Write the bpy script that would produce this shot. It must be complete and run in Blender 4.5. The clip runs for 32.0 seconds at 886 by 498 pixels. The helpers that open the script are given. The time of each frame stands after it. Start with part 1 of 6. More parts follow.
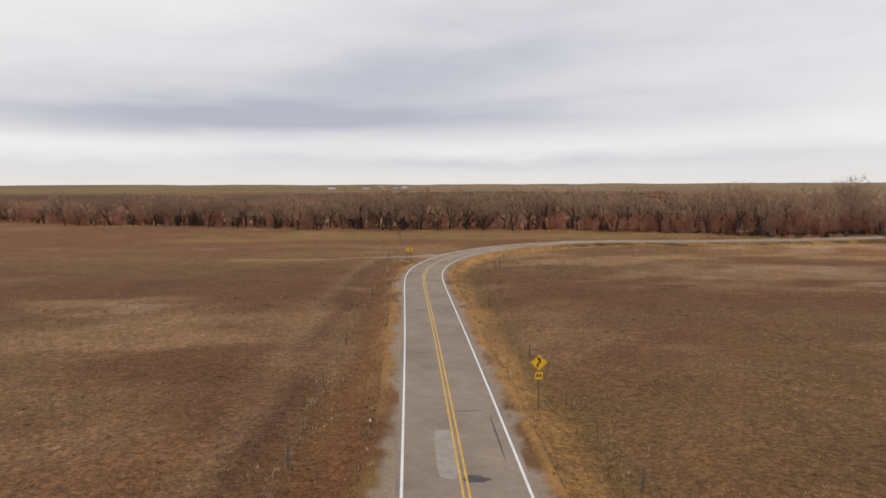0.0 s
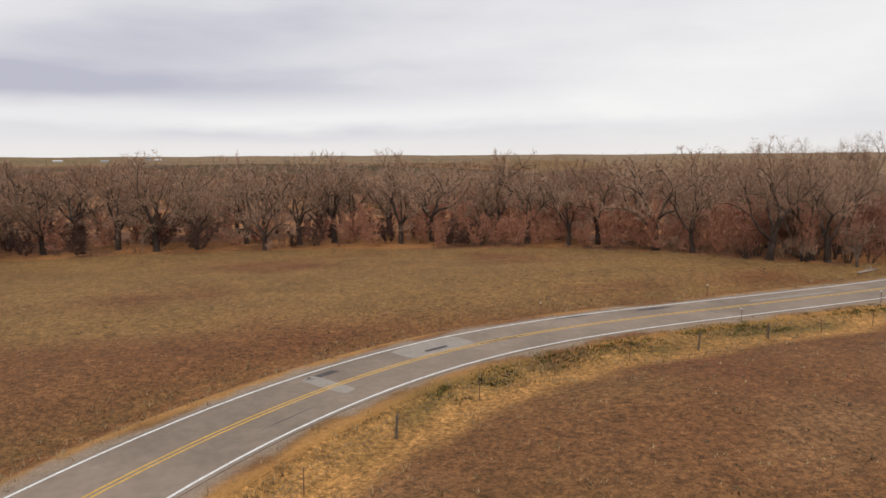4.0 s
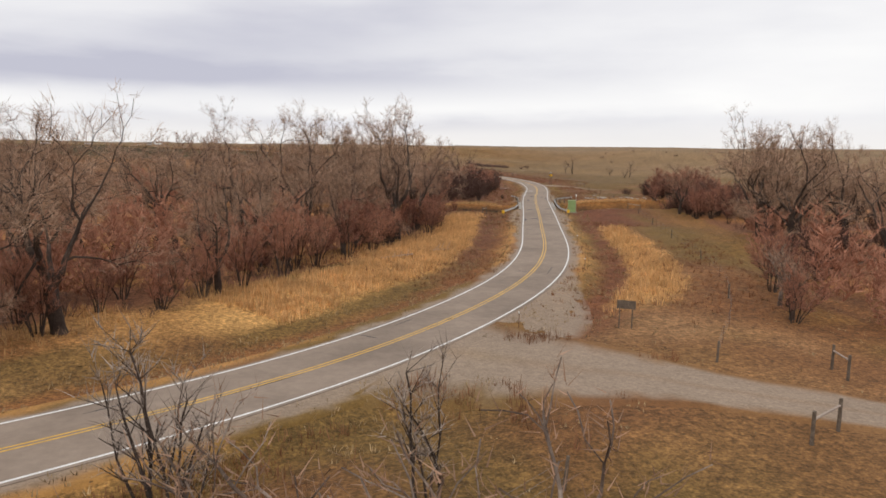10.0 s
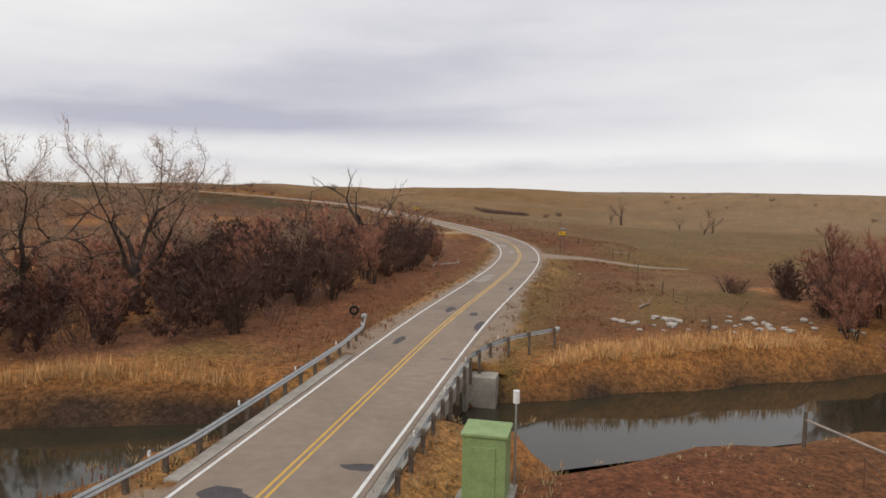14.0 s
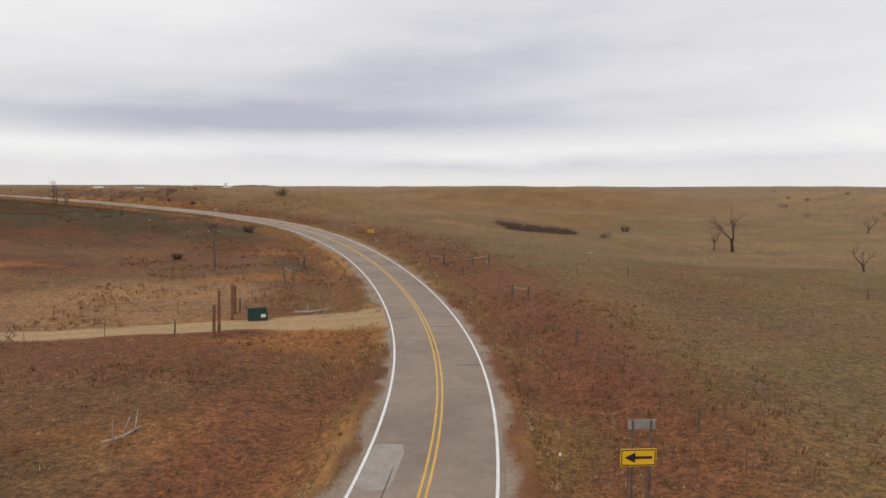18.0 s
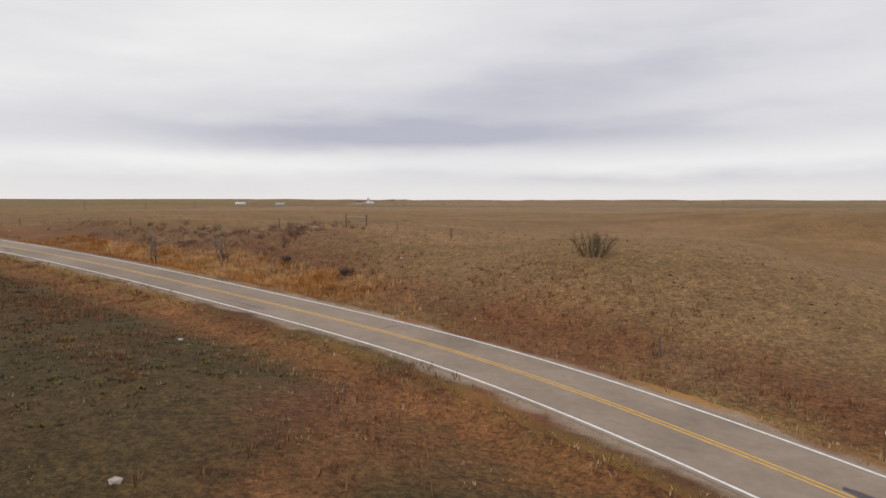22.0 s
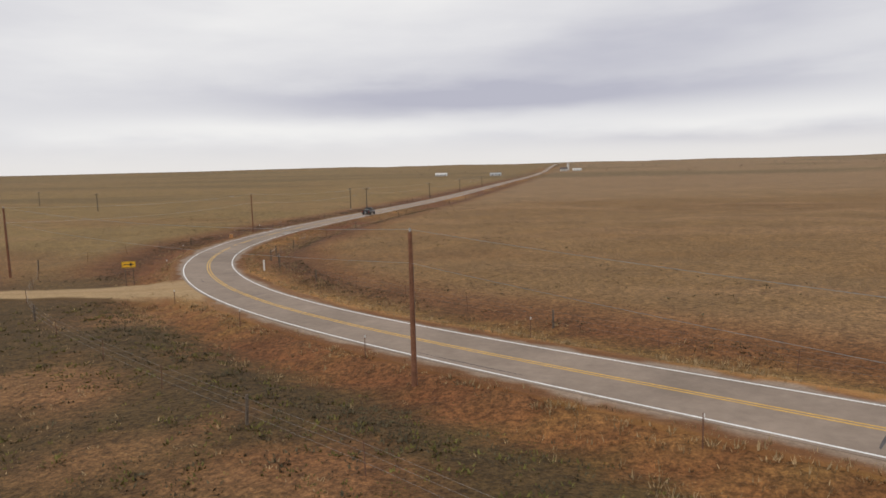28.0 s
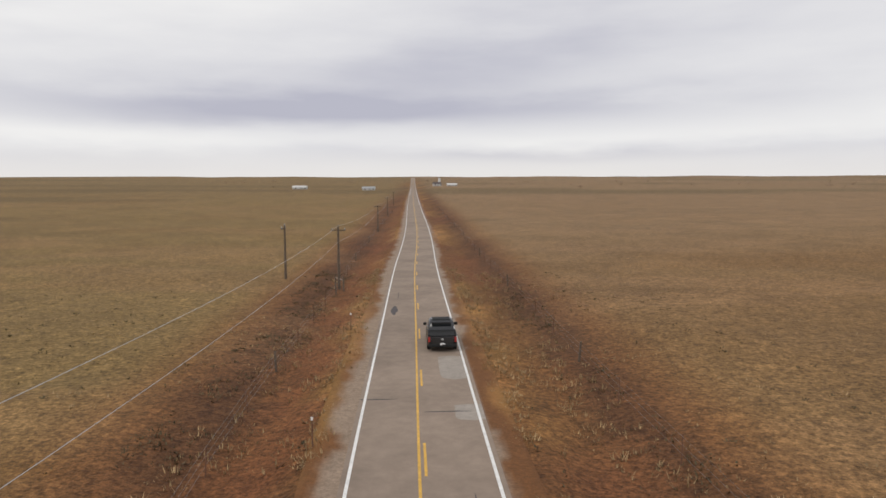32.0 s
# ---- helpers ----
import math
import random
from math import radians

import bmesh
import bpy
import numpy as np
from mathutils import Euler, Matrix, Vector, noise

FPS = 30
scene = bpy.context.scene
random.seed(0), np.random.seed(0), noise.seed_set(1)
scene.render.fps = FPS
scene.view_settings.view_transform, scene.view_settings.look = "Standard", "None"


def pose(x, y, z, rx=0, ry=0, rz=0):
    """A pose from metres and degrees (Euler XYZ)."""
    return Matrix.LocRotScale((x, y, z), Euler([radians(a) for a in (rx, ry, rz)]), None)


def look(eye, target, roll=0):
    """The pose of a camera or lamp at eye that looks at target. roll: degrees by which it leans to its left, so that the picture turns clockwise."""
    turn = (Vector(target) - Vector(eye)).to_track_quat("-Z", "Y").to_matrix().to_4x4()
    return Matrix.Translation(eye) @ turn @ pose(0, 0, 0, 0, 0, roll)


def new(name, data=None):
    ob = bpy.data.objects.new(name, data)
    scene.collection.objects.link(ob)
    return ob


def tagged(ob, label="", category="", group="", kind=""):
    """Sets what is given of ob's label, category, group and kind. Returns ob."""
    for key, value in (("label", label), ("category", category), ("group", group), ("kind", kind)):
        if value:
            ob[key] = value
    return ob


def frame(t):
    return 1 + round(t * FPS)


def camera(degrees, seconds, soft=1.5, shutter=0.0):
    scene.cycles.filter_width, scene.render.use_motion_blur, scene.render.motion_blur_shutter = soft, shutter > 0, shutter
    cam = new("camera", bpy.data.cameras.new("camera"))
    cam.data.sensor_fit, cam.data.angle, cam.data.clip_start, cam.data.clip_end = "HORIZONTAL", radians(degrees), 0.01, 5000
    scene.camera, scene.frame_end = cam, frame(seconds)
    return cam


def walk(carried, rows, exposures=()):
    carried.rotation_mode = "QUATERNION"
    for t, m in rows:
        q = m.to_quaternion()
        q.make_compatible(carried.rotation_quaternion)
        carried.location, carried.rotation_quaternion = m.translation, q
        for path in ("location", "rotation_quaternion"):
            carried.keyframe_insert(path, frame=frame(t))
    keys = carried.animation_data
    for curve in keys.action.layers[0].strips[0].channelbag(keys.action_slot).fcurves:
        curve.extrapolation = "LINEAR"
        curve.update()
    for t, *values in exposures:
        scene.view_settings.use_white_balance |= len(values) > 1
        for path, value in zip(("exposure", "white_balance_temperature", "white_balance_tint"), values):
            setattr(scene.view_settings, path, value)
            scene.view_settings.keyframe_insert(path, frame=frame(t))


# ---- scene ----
cam = camera(66.6, 32.0, soft=1.6)
PATH = [
    (0.0, (0.01, -0.01, 13.57), (0.03, 49.77, 8.89), -0.21),
    (0.5, (-0.98, 18.14, 13.29), (-0.94, 67.91, 8.53), -0.08),
    (1.0, (-2.00, 35.70, 13.11), (-1.93, 85.48, 8.42), -0.23),
    (1.5, (-2.34, 52.60, 13.01), (-2.34, 102.38, 8.27), -0.42),
    (2.0, (-1.97, 70.25, 12.89), (-0.78, 120.00, 8.03), -0.40),
    (2.5, (0.93, 86.59, 12.75), (4.87, 136.20, 7.85), -0.33),
    (4.5, (31.40, 132.90, 11.80), (48.39, 179.29, 4.08), -0.14),
    (5.0, (50.03, 136.48, 10.99), (65.80, 183.15, 2.40), -0.50),
    (5.5, (67.99, 138.96, 10.01), (82.25, 186.17, 1.78), -1.13),
    (6.0, (85.16, 141.10, 9.14), (98.23, 188.76, 1.54), -1.35),
    (6.5, (100.43, 143.99, 9.07), (112.76, 191.91, 1.85), -0.63),
    (7.0, (115.29, 146.47, 9.76), (126.91, 194.57, 2.60), -0.24),
    (7.5, (129.88, 153.88, 9.90), (141.56, 201.90, 2.32), -0.18),
    (8.0, (142.54, 161.33, 9.00), (154.45, 209.26, 1.19), -0.22),
    (8.5, (153.81, 168.28, 7.96), (165.84, 216.18, 0.17), -0.43),
    (9.0, (166.32, 175.78, 7.57), (178.31, 223.68, -0.32), -0.43),
    (9.5, (179.43, 181.50, 7.78), (190.59, 229.60, -0.06), 0.11),
    (10.0, (191.56, 188.13, 8.19), (200.61, 236.74, 0.77), 0.62),
    (10.5, (200.39, 197.29, 8.18), (208.44, 246.15, 1.28), 0.83),
    (11.0, (209.27, 211.26, 7.63), (215.97, 260.38, 1.09), 0.72),
    (11.5, (215.82, 224.36, 6.88), (220.97, 273.70, 0.61), 0.44),
    (12.0, (220.92, 239.88, 5.91), (225.45, 289.37, 0.35), 0.71),
    (12.5, (225.69, 255.43, 5.49), (230.35, 304.94, 0.30), 0.86),
    (13.0, (230.50, 269.58, 5.49), (235.08, 319.17, 1.05), 0.99),
    (13.5, (235.35, 285.55, 5.75), (240.01, 335.15, 1.53), 0.98),
    (15.5, (246.12, 315.12, 6.62), (250.81, 364.72, 2.45), 0.50),
    (16.0, (251.04, 329.39, 7.01), (255.83, 378.98, 2.79), 0.41),
    (16.5, (256.31, 344.80, 7.21), (260.72, 394.43, 2.99), 0.28),
    (17.0, (260.46, 360.33, 7.00), (263.57, 410.03, 2.51), 0.16),
    (17.5, (263.21, 374.38, 7.72), (264.60, 424.17, 3.35), 0.13),
    (18.0, (263.10, 386.45, 8.51), (263.00, 436.25, 4.05), 0.13),
    (18.5, (261.28, 398.00, 9.21), (261.00, 447.77, 4.49), 0.09),
    (19.0, (258.78, 412.15, 9.19), (258.26, 461.90, 4.28), 0.10),
    (19.5, (255.13, 429.90, 9.43), (254.62, 479.68, 4.68), 0.26),
    (20.0, (252.18, 442.66, 9.85), (250.71, 492.42, 5.09), 0.15),
    (20.5, (247.80, 457.39, 9.92), (244.82, 507.10, 5.45), 0.06),
    (21.0, (240.76, 472.67, 10.28), (235.81, 522.26, 6.29), -0.05),
    (21.5, (231.42, 487.77, 10.82), (223.95, 537.07, 7.07), 0.06),
    (22.0, (218.79, 502.26, 11.31), (209.07, 551.18, 7.81), 0.09),
    (22.5, (204.95, 512.73, 12.11), (194.11, 561.41, 8.55), 0.04),
    (23.0, (190.34, 522.72, 12.80), (179.24, 571.33, 9.01), -0.03),
    (23.5, (177.34, 528.67, 13.69), (164.59, 576.86, 9.82), -0.15),
    (24.0, (162.42, 535.83, 14.29), (148.60, 583.73, 10.37), -0.45),
    (24.5, (147.27, 542.79, 15.13), (133.07, 590.54, 10.83), -0.68),
    (25.0, (131.74, 550.14, 16.16), (116.60, 597.58, 11.69), -1.03),
    (25.5, (115.41, 557.82, 16.91), (99.76, 605.08, 12.26), -1.36),
    (26.0, (98.43, 565.10, 17.38), (81.90, 612.03, 12.49), -1.55),
    (26.5, (80.74, 572.72, 17.83), (63.96, 619.52, 12.54), -1.73),
    (28.5, (10.45, 604.22, 17.78), (-4.00, 651.66, 11.39), -0.94),
    (29.0, (-5.78, 613.84, 17.53), (-16.89, 662.17, 11.14), -0.79),
    (29.5, (-18.14, 623.60, 17.55), (-26.43, 672.52, 11.42), -0.86),
    (30.0, (-26.42, 635.16, 18.03), (-31.81, 684.54, 12.28), -0.29),
    (30.5, (-30.78, 651.03, 17.93), (-34.38, 700.62, 12.64), -0.13),
    (31.0, (-33.05, 665.11, 18.08), (-36.13, 714.73, 12.68), -0.17),
    (31.5, (-35.10, 680.72, 17.87), (-38.13, 730.34, 12.49), -0.40),
    (32.0, (-36.13, 699.07, 17.40), (-39.78, 748.66, 12.13), -0.12),
]
walk(cam, [(t, look(eye, target, roll)) for t, eye, target, roll in PATH], exposures=((0.0, -0.04), (2.5, -0.02), (5.0, 0.1), (9.0, 0.17), (11.0, 0.17), (13.5, 0.02), (32.0, -0.02)))

# ---- light: an overcast winter noon, thin sun behind the cloud ----
SUN_DIR = Vector((-0.35, -0.55, 0.75)).normalized()
world = bpy.data.worlds.new("overcast")
scene.world = world
world.use_nodes = True


def overcast(nt):
    """Layered stratus: a bright and a grey tone, mixed by long soft bands in azimuth and elevation that noise breaks up."""
    n, l = nt.nodes, nt.links
    n.clear()

    def op(kind, a, b=0.0, c=None):
        m = n.new("ShaderNodeMath")
        m.operation = kind
        for k, v in enumerate((a, b, c)):
            if v is None:
                continue
            if isinstance(v, (int, float)):
                m.inputs[k].default_value = v
            else:
                l.new(v, m.inputs[k])
        return m.outputs[0]
    out, bg, geo, sep = n.new("ShaderNodeOutputWorld"), n.new("ShaderNodeBackground"), n.new("ShaderNodeTexCoord"), n.new("ShaderNodeSeparateXYZ")
    l.new(geo.outputs["Generated"], sep.inputs[0])
    az = op("MULTIPLY", op("ARCTAN2", sep.outputs[0], sep.outputs[1]), 57.2958)
    el = op("MULTIPLY", op("ARCSINE", sep.outputs[2]), 57.2958)
    comb = n.new("ShaderNodeCombineXYZ")
    l.new(op("MULTIPLY", az, 0.035), comb.inputs[0])
    l.new(op("MULTIPLY", el, 0.16), comb.inputs[1])

    def wisps(scale, detail, seed):
        t = n.new("ShaderNodeTexNoise")
        t.noise_dimensions = "4D"
        t.inputs["W"].default_value, t.inputs["Scale"].default_value, t.inputs["Detail"].default_value, t.inputs["Roughness"].default_value = seed, scale, detail, 0.5
        l.new(comb.outputs[0], t.inputs["Vector"])
        return op("SUBTRACT", t.outputs[0], 0.5)
    w1, w2 = wisps(1.2, 5, 2.0), wisps(3.0, 5, 7.0)
    azd = op("ADD", az, op("MULTIPLY", w1, 26.0))
    eld = op("ADD", el, op("ADD", op("MULTIPLY", w1, 3.2), op("MULTIPLY", w2, 1.6)))
    v = op("ADD", 0.60, op("ADD", op("MULTIPLY", w1, 0.55), op("MULTIPLY", w2, 0.35)))
    for a, e, sa, se, slope, amp in ((-15, 5.5, 20, 0.9, 0.0, -0.48), (-2, 9.0, 17, 2.4, 0.16, -0.40), (14, 6.0, 16, 1.1, 0.0, -0.18), (5, 1.9, 13, 0.5, 0.0, -0.30), (-32, 3.2, 15, 0.9, 0.0, 0.42), (12, 3.3, 22, 0.7, 0.0, 0.20), (-28, 13.5, 16, 3.5, 0.12, 0.34), (30, 5.0, 14, 1.6, 0.0, 0.22), (50, 9.0, 18, 6.0, 0.0, 0.25), (20, 15, 16, 3.0, 0.0, -0.10)):
        da = op("DIVIDE", op("SUBTRACT", azd, a), sa)
        de = op("DIVIDE", op("SUBTRACT", op("SUBTRACT", eld, e), op("MULTIPLY", op("SUBTRACT", az, a), slope)), se)
        g = op("EXPONENT", op("MULTIPLY", op("ADD", op("MULTIPLY", da, da), op("MULTIPLY", de, de)), -0.7))
        v = op("ADD", v, op("MULTIPLY", g, amp))
    ramp = n.new("ShaderNodeValToRGB")
    ramp.color_ramp.elements[0].position, ramp.color_ramp.elements[0].color = 0.05, (0.50, 0.50, 0.585, 1)
    ramp.color_ramp.elements[1].position, ramp.color_ramp.elements[1].color = 0.95, (0.90, 0.89, 0.885, 1)
    mid = ramp.color_ramp.elements.new(0.5); mid.color = (0.72, 0.715, 0.75, 1)
    l.new(v, ramp.inputs[0])
    # the layer thins to a pale warm strip over the horizon
    hz = n.new("ShaderNodeMapRange"); hz.inputs["From Min"].default_value = 0.0; hz.inputs["From Max"].default_value = 2.6
    hz.inputs["To Min"].default_value = 0.8; hz.inputs["To Max"].default_value = 0.0
    l.new(el, hz.inputs["Value"])
    mixh = n.new("ShaderNodeMix"); mixh.data_type = "RGBA"; mixh.inputs["B"].default_value = (0.86, 0.83, 0.80, 1)
    l.new(hz.outputs[0], mixh.inputs["Factor"]); l.new(ramp.outputs[0], mixh.inputs["A"])
    sky = n.new("ShaderNodeTexSky"); sky.sky_type = "NISHITA"; sky.sun_disc = False
    sky.sun_elevation = math.asin(SUN_DIR.z); sky.sun_rotation = math.atan2(SUN_DIR.x, SUN_DIR.y)
    dim = n.new("ShaderNodeMix"); dim.data_type = "RGBA"; dim.blend_type = "MULTIPLY"; dim.inputs["Factor"].default_value = 1
    dim.inputs["B"].default_value = (0.08, 0.08, 0.08, 1)
    l.new(sky.outputs[0], dim.inputs["A"])
    cover = n.new("ShaderNodeMix"); cover.data_type = "RGBA"; cover.inputs["Factor"].default_value = 0.96
    l.new(dim.outputs["Result"], cover.inputs["A"]); l.new(mixh.outputs["Result"], cover.inputs["B"])
    l.new(cover.outputs["Result"], bg.inputs[0])
    bg.inputs[1].default_value = 1.0
    l.new(bg.outputs[0], out.inputs[0])


overcast(world.node_tree)
sun = new("sun", bpy.data.lights.new("sun", "SUN"))
sun.data.energy, sun.data.angle, sun.data.color = 1.1, radians(25), (1.0, 0.95, 0.88)
sun.matrix_world = look(SUN_DIR * 500, (0, 0, 0))

# ---- materials ----


def material(name, colour, rough=0.85, vary=0.25, scale=3.0, bump=0.0, bump_scale=12.0, metal=0.0, attr="", island=0.0, second=None, coat=0.0, each=None, speckle=0.0):
    """Procedural surface: a base colour or a colour attribute, varied by two scales of noise, with relief."""
    m = bpy.data.materials.new(name)
    m.use_nodes = True
    n, l = m.node_tree.nodes, m.node_tree.links
    b = n["Principled BSDF"]
    b.inputs["Roughness"].default_value, b.inputs["Metallic"].default_value = rough, metal
    b.inputs["Specular IOR Level"].default_value = 0.25 if rough > 0.7 else 0.5
    b.inputs["Coat Weight"].default_value = coat
    co = n.new("ShaderNodeTexCoord")
    if attr:
        src = n.new("ShaderNodeAttribute"); src.attribute_name = attr
        base = src.outputs["Color"]
    else:
        src = n.new("ShaderNodeRGB"); src.outputs[0].default_value = (*colour, 1)
        base = src.outputs[0]
    if second:
        blotch = n.new("ShaderNodeTexNoise"); blotch.inputs["Scale"].default_value = scale * 0.35; blotch.inputs["Detail"].default_value = 4
        l.new(co.outputs["Object"], blotch.inputs["Vector"])
        edge = n.new("ShaderNodeMapRange"); edge.inputs["From Min"].default_value = 0.48; edge.inputs["From Max"].default_value = 0.62
        l.new(blotch.outputs[0], edge.inputs["Value"])
        two = n.new("ShaderNodeMix"); two.data_type = "RGBA"; two.inputs["B"].default_value = (*second, 1)
        l.new(edge.outputs[0], two.inputs["Factor"]); l.new(base, two.inputs["A"])
        base = two.outputs["Result"]
    value = None
    for k, (sc, amount) in enumerate(((scale, vary), (scale * 5.3, vary * 0.8))):
        t = n.new("ShaderNodeTexNoise"); t.inputs["Scale"].default_value = sc; t.inputs["Detail"].default_value = 6; t.inputs["Roughness"].default_value = 0.62
        l.new(co.outputs["Object"], t.inputs["Vector"])
        r = n.new("ShaderNodeMapRange"); r.inputs["From Min"].default_value, r.inputs["From Max"].default_value = 0.3, 0.7
        r.inputs["To Min"].default_value, r.inputs["To Max"].default_value = 1 - amount, 1 + amount
        l.new(t.outputs[0], r.inputs["Value"])
        mul = n.new("ShaderNodeMix"); mul.data_type = "RGBA"; mul.blend_type = "MULTIPLY"; mul.inputs["Factor"].default_value = 1
        l.new(base, mul.inputs["A"]); l.new(r.outputs[0], mul.inputs["B"])
        base = mul.outputs["Result"]
    if each:
        info = n.new("ShaderNodeObjectInfo")
        own = n.new("ShaderNodeMix"); own.data_type = "RGBA"; own.inputs["B"].default_value = (*each, 1)
        l.new(info.outputs["Random"], own.inputs["Factor"]); l.new(base, own.inputs["A"])
        base = own.outputs["Result"]
    if speckle:
        for sc, lo, hi, k in ((scale * 1.5, 0.36, 0.64, 0.45), (scale * 3.6, 0.38, 0.62, 1.0), (scale * 9.0, 0.38, 0.62, 0.8), (scale * 0.12, 0.36, 0.66, 0.35)):
            t = n.new("ShaderNodeTexNoise"); t.inputs["Scale"].default_value = sc; t.inputs["Detail"].default_value = 7; t.inputs["Roughness"].default_value = 0.7
            l.new(co.outputs["Object"], t.inputs["Vector"])
            r = n.new("ShaderNodeMapRange"); r.inputs["From Min"].default_value, r.inputs["From Max"].default_value = lo, hi
            r.inputs["To Min"].default_value, r.inputs["To Max"].default_value = 1 - speckle * k, 1 + speckle * 0.85 * k
            l.new(t.outputs[0], r.inputs["Value"])
            mul = n.new("ShaderNodeMix"); mul.data_type = "RGBA"; mul.blend_type = "MULTIPLY"; mul.inputs["Factor"].default_value = 1
            l.new(base, mul.inputs["A"]); l.new(r.outputs[0], mul.inputs["B"])
            base = mul.outputs["Result"]
    if island:
        g = n.new("ShaderNodeNewGeometry")
        r = n.new("ShaderNodeMapRange"); r.inputs["To Min"].default_value, r.inputs["To Max"].default_value = 1 - island, 1 + island
        l.new(g.outputs["Random Per Island"], r.inputs["Value"])
        mul = n.new("ShaderNodeMix"); mul.data_type = "RGBA"; mul.blend_type = "MULTIPLY"; mul.inputs["Factor"].default_value = 1
        l.new(base, mul.inputs["A"]); l.new(r.outputs[0], mul.inputs["B"])
        base = mul.outputs["Result"]
    l.new(base, b.inputs["Base Color"])
    if bump:
        t = n.new("ShaderNodeTexNoise"); t.inputs["Scale"].default_value = bump_scale; t.inputs["Detail"].default_value = 5
        l.new(co.outputs["Object"], t.inputs["Vector"])
        bp = n.new("ShaderNodeBump"); bp.inputs["Strength"].default_value = bump; bp.inputs["Distance"].default_value = 0.1
        l.new(t.outputs[0], bp.inputs["Height"]); l.new(bp.outputs[0], b.inputs["Normal"])
    return m


M_GROUND = material("dry_prairie", (0.2, 0.13, 0.07), 0.95, 0.17, 0.9, 0.9, 7.0, attr="tint", speckle=0.43)
M_SOIL = material("packed_soil", (0.3, 0.23, 0.17), 0.95, 0.09, 1.3, 0.35, 12.0, attr="tint", speckle=0.14)
M_ASPHALT = material("worn_asphalt", (0.275, 0.213, 0.165), 0.85, 0.13, 0.35, 0.15, 30, second=(0.23, 0.178, 0.138))
M_WHITE = material("road_paint_white", (0.72, 0.71, 0.68), 0.6, 0.14, 2.5)
M_YELLOW = material("road_paint_yellow", (0.62, 0.36, 0.055), 0.6, 0.18, 2.5)
M_PATCH_LIGHT = material("pale_road_patch", (0.32, 0.28, 0.24), 0.85, 0.14, 1.5, 0.1, 20)
M_PATCH_DARK = material("dark_road_patch", (0.085, 0.075, 0.075), 0.8, 0.25, 2.0, 0.1, 20)
M_BARK = material("grey_brown_bark", (0.055, 0.039, 0.031), 0.95, 0.35, 1.6, 0.8, 10, second=(0.105, 0.075, 0.059))
M_DEADBARK = material("pale_peeling_bark", (0.11, 0.078, 0.06), 0.95, 0.35, 1.6, 0.8, 10, second=(0.30, 0.235, 0.19))
M_TWIG = material("bare_twigs", (0.28, 0.17, 0.112), 0.95, 0.25, 0.4, island=0.3, each=(0.42, 0.28, 0.19))
M_BUSH = material("red_brown_willow_twigs", (0.235, 0.098, 0.066), 0.95, 0.25, 0.4, island=0.35, each=(0.41, 0.20, 0.128))
M_BUSH_DARK = material("dark_willow_twigs", (0.08, 0.044, 0.035), 0.95, 0.25, 0.4, island=0.4, each=(0.165, 0.088, 0.065))
M_TWIG_PALE = material("pale_dead_twigs", (0.33, 0.27, 0.225), 0.95, 0.25, 0.8, island=0.3)
M_BRUSH = material("red_brown_brush", (0.125, 0.075, 0.06), 0.95, 0.25, 0.5, island=0.45)
M_REED = material("dry_reeds", (0.58, 0.345, 0.15), 0.9, 0.25, 0.2, island=0.25)
M_REDGRASS = material("red_bluestem_grass", (0.215, 0.10, 0.05), 0.9, 0.3, 0.2, island=0.35)
M_ORANGEGRASS = material("orange_bunch_grass", (0.40, 0.185, 0.055), 0.9, 0.3, 0.25, island=0.35)
M_TANGRASS = material("tan_grass_tufts", (0.30, 0.21, 0.11), 0.9, 0.3, 0.2, island=0.4)
M_DARKTUFT = material("dark_sage_tufts", (0.085, 0.07, 0.04), 0.95, 0.3, 0.3, island=0.5)
M_WEED = material("olive_green_weeds", (0.12, 0.105, 0.03), 0.95, 0.3, 0.3, island=0.45)
M_POST = material("weathered_wood", (0.13, 0.10, 0.075), 0.9, 0.35, 3, 0.3, 20)
M_POLE = material("red_brown_creosote_pole", (0.20, 0.095, 0.055), 0.9, 0.3, 2, 0.3, 20)
M_STEEL = material("galvanised_steel", (0.42, 0.43, 0.43), 0.45, 0.15, 3, metal=0.7)
M_RUST = material("rusty_steel_post", (0.16, 0.085, 0.055), 0.8, 0.3, 6)
M_WIRE = material("fence_wire", (0.20, 0.18, 0.165), 0.6, 0.1, 5, metal=0.4)
M_SIGN = material("sign_yellow", (0.80, 0.46, 0.02), 0.45, 0.05, 2)
M_BLACK = material("black_paint", (0.012, 0.012, 0.013), 0.5, 0.1, 3)
M_CONCRETE = material("stained_concrete", (0.34, 0.31, 0.265), 0.9, 0.2, 1.2, 0.3, 12, second=(0.25, 0.225, 0.19))
M_GREEN = material("pale_green_paint", (0.235, 0.33, 0.13), 0.6, 0.16, 1.6, second=(0.30, 0.38, 0.19))
M_ROCK = material("pale_limestone", (0.42, 0.37, 0.32), 0.9, 0.3, 2.5, 0.5, 8)
M_BUILDING = material("white_siding", (0.58, 0.57, 0.55), 0.7, 0.08, 1)
M_ROOF = material("dark_shingle_roof", (0.10, 0.085, 0.08), 0.9, 0.2, 2)
M_DUMPSTER = material("dark_green_steel", (0.018, 0.055, 0.04), 0.5, 0.2, 3)
M_CARPAINT = material("black_car_paint", (0.012, 0.012, 0.014), 0.25, 0.1, 3, coat=0.6)
M_TRIM = material("matt_black_plastic", (0.018, 0.018, 0.018), 0.75, 0.1, 6)
M_GLASS = material("dark_tinted_glass", (0.01, 0.012, 0.014), 0.08, 0.05, 2)
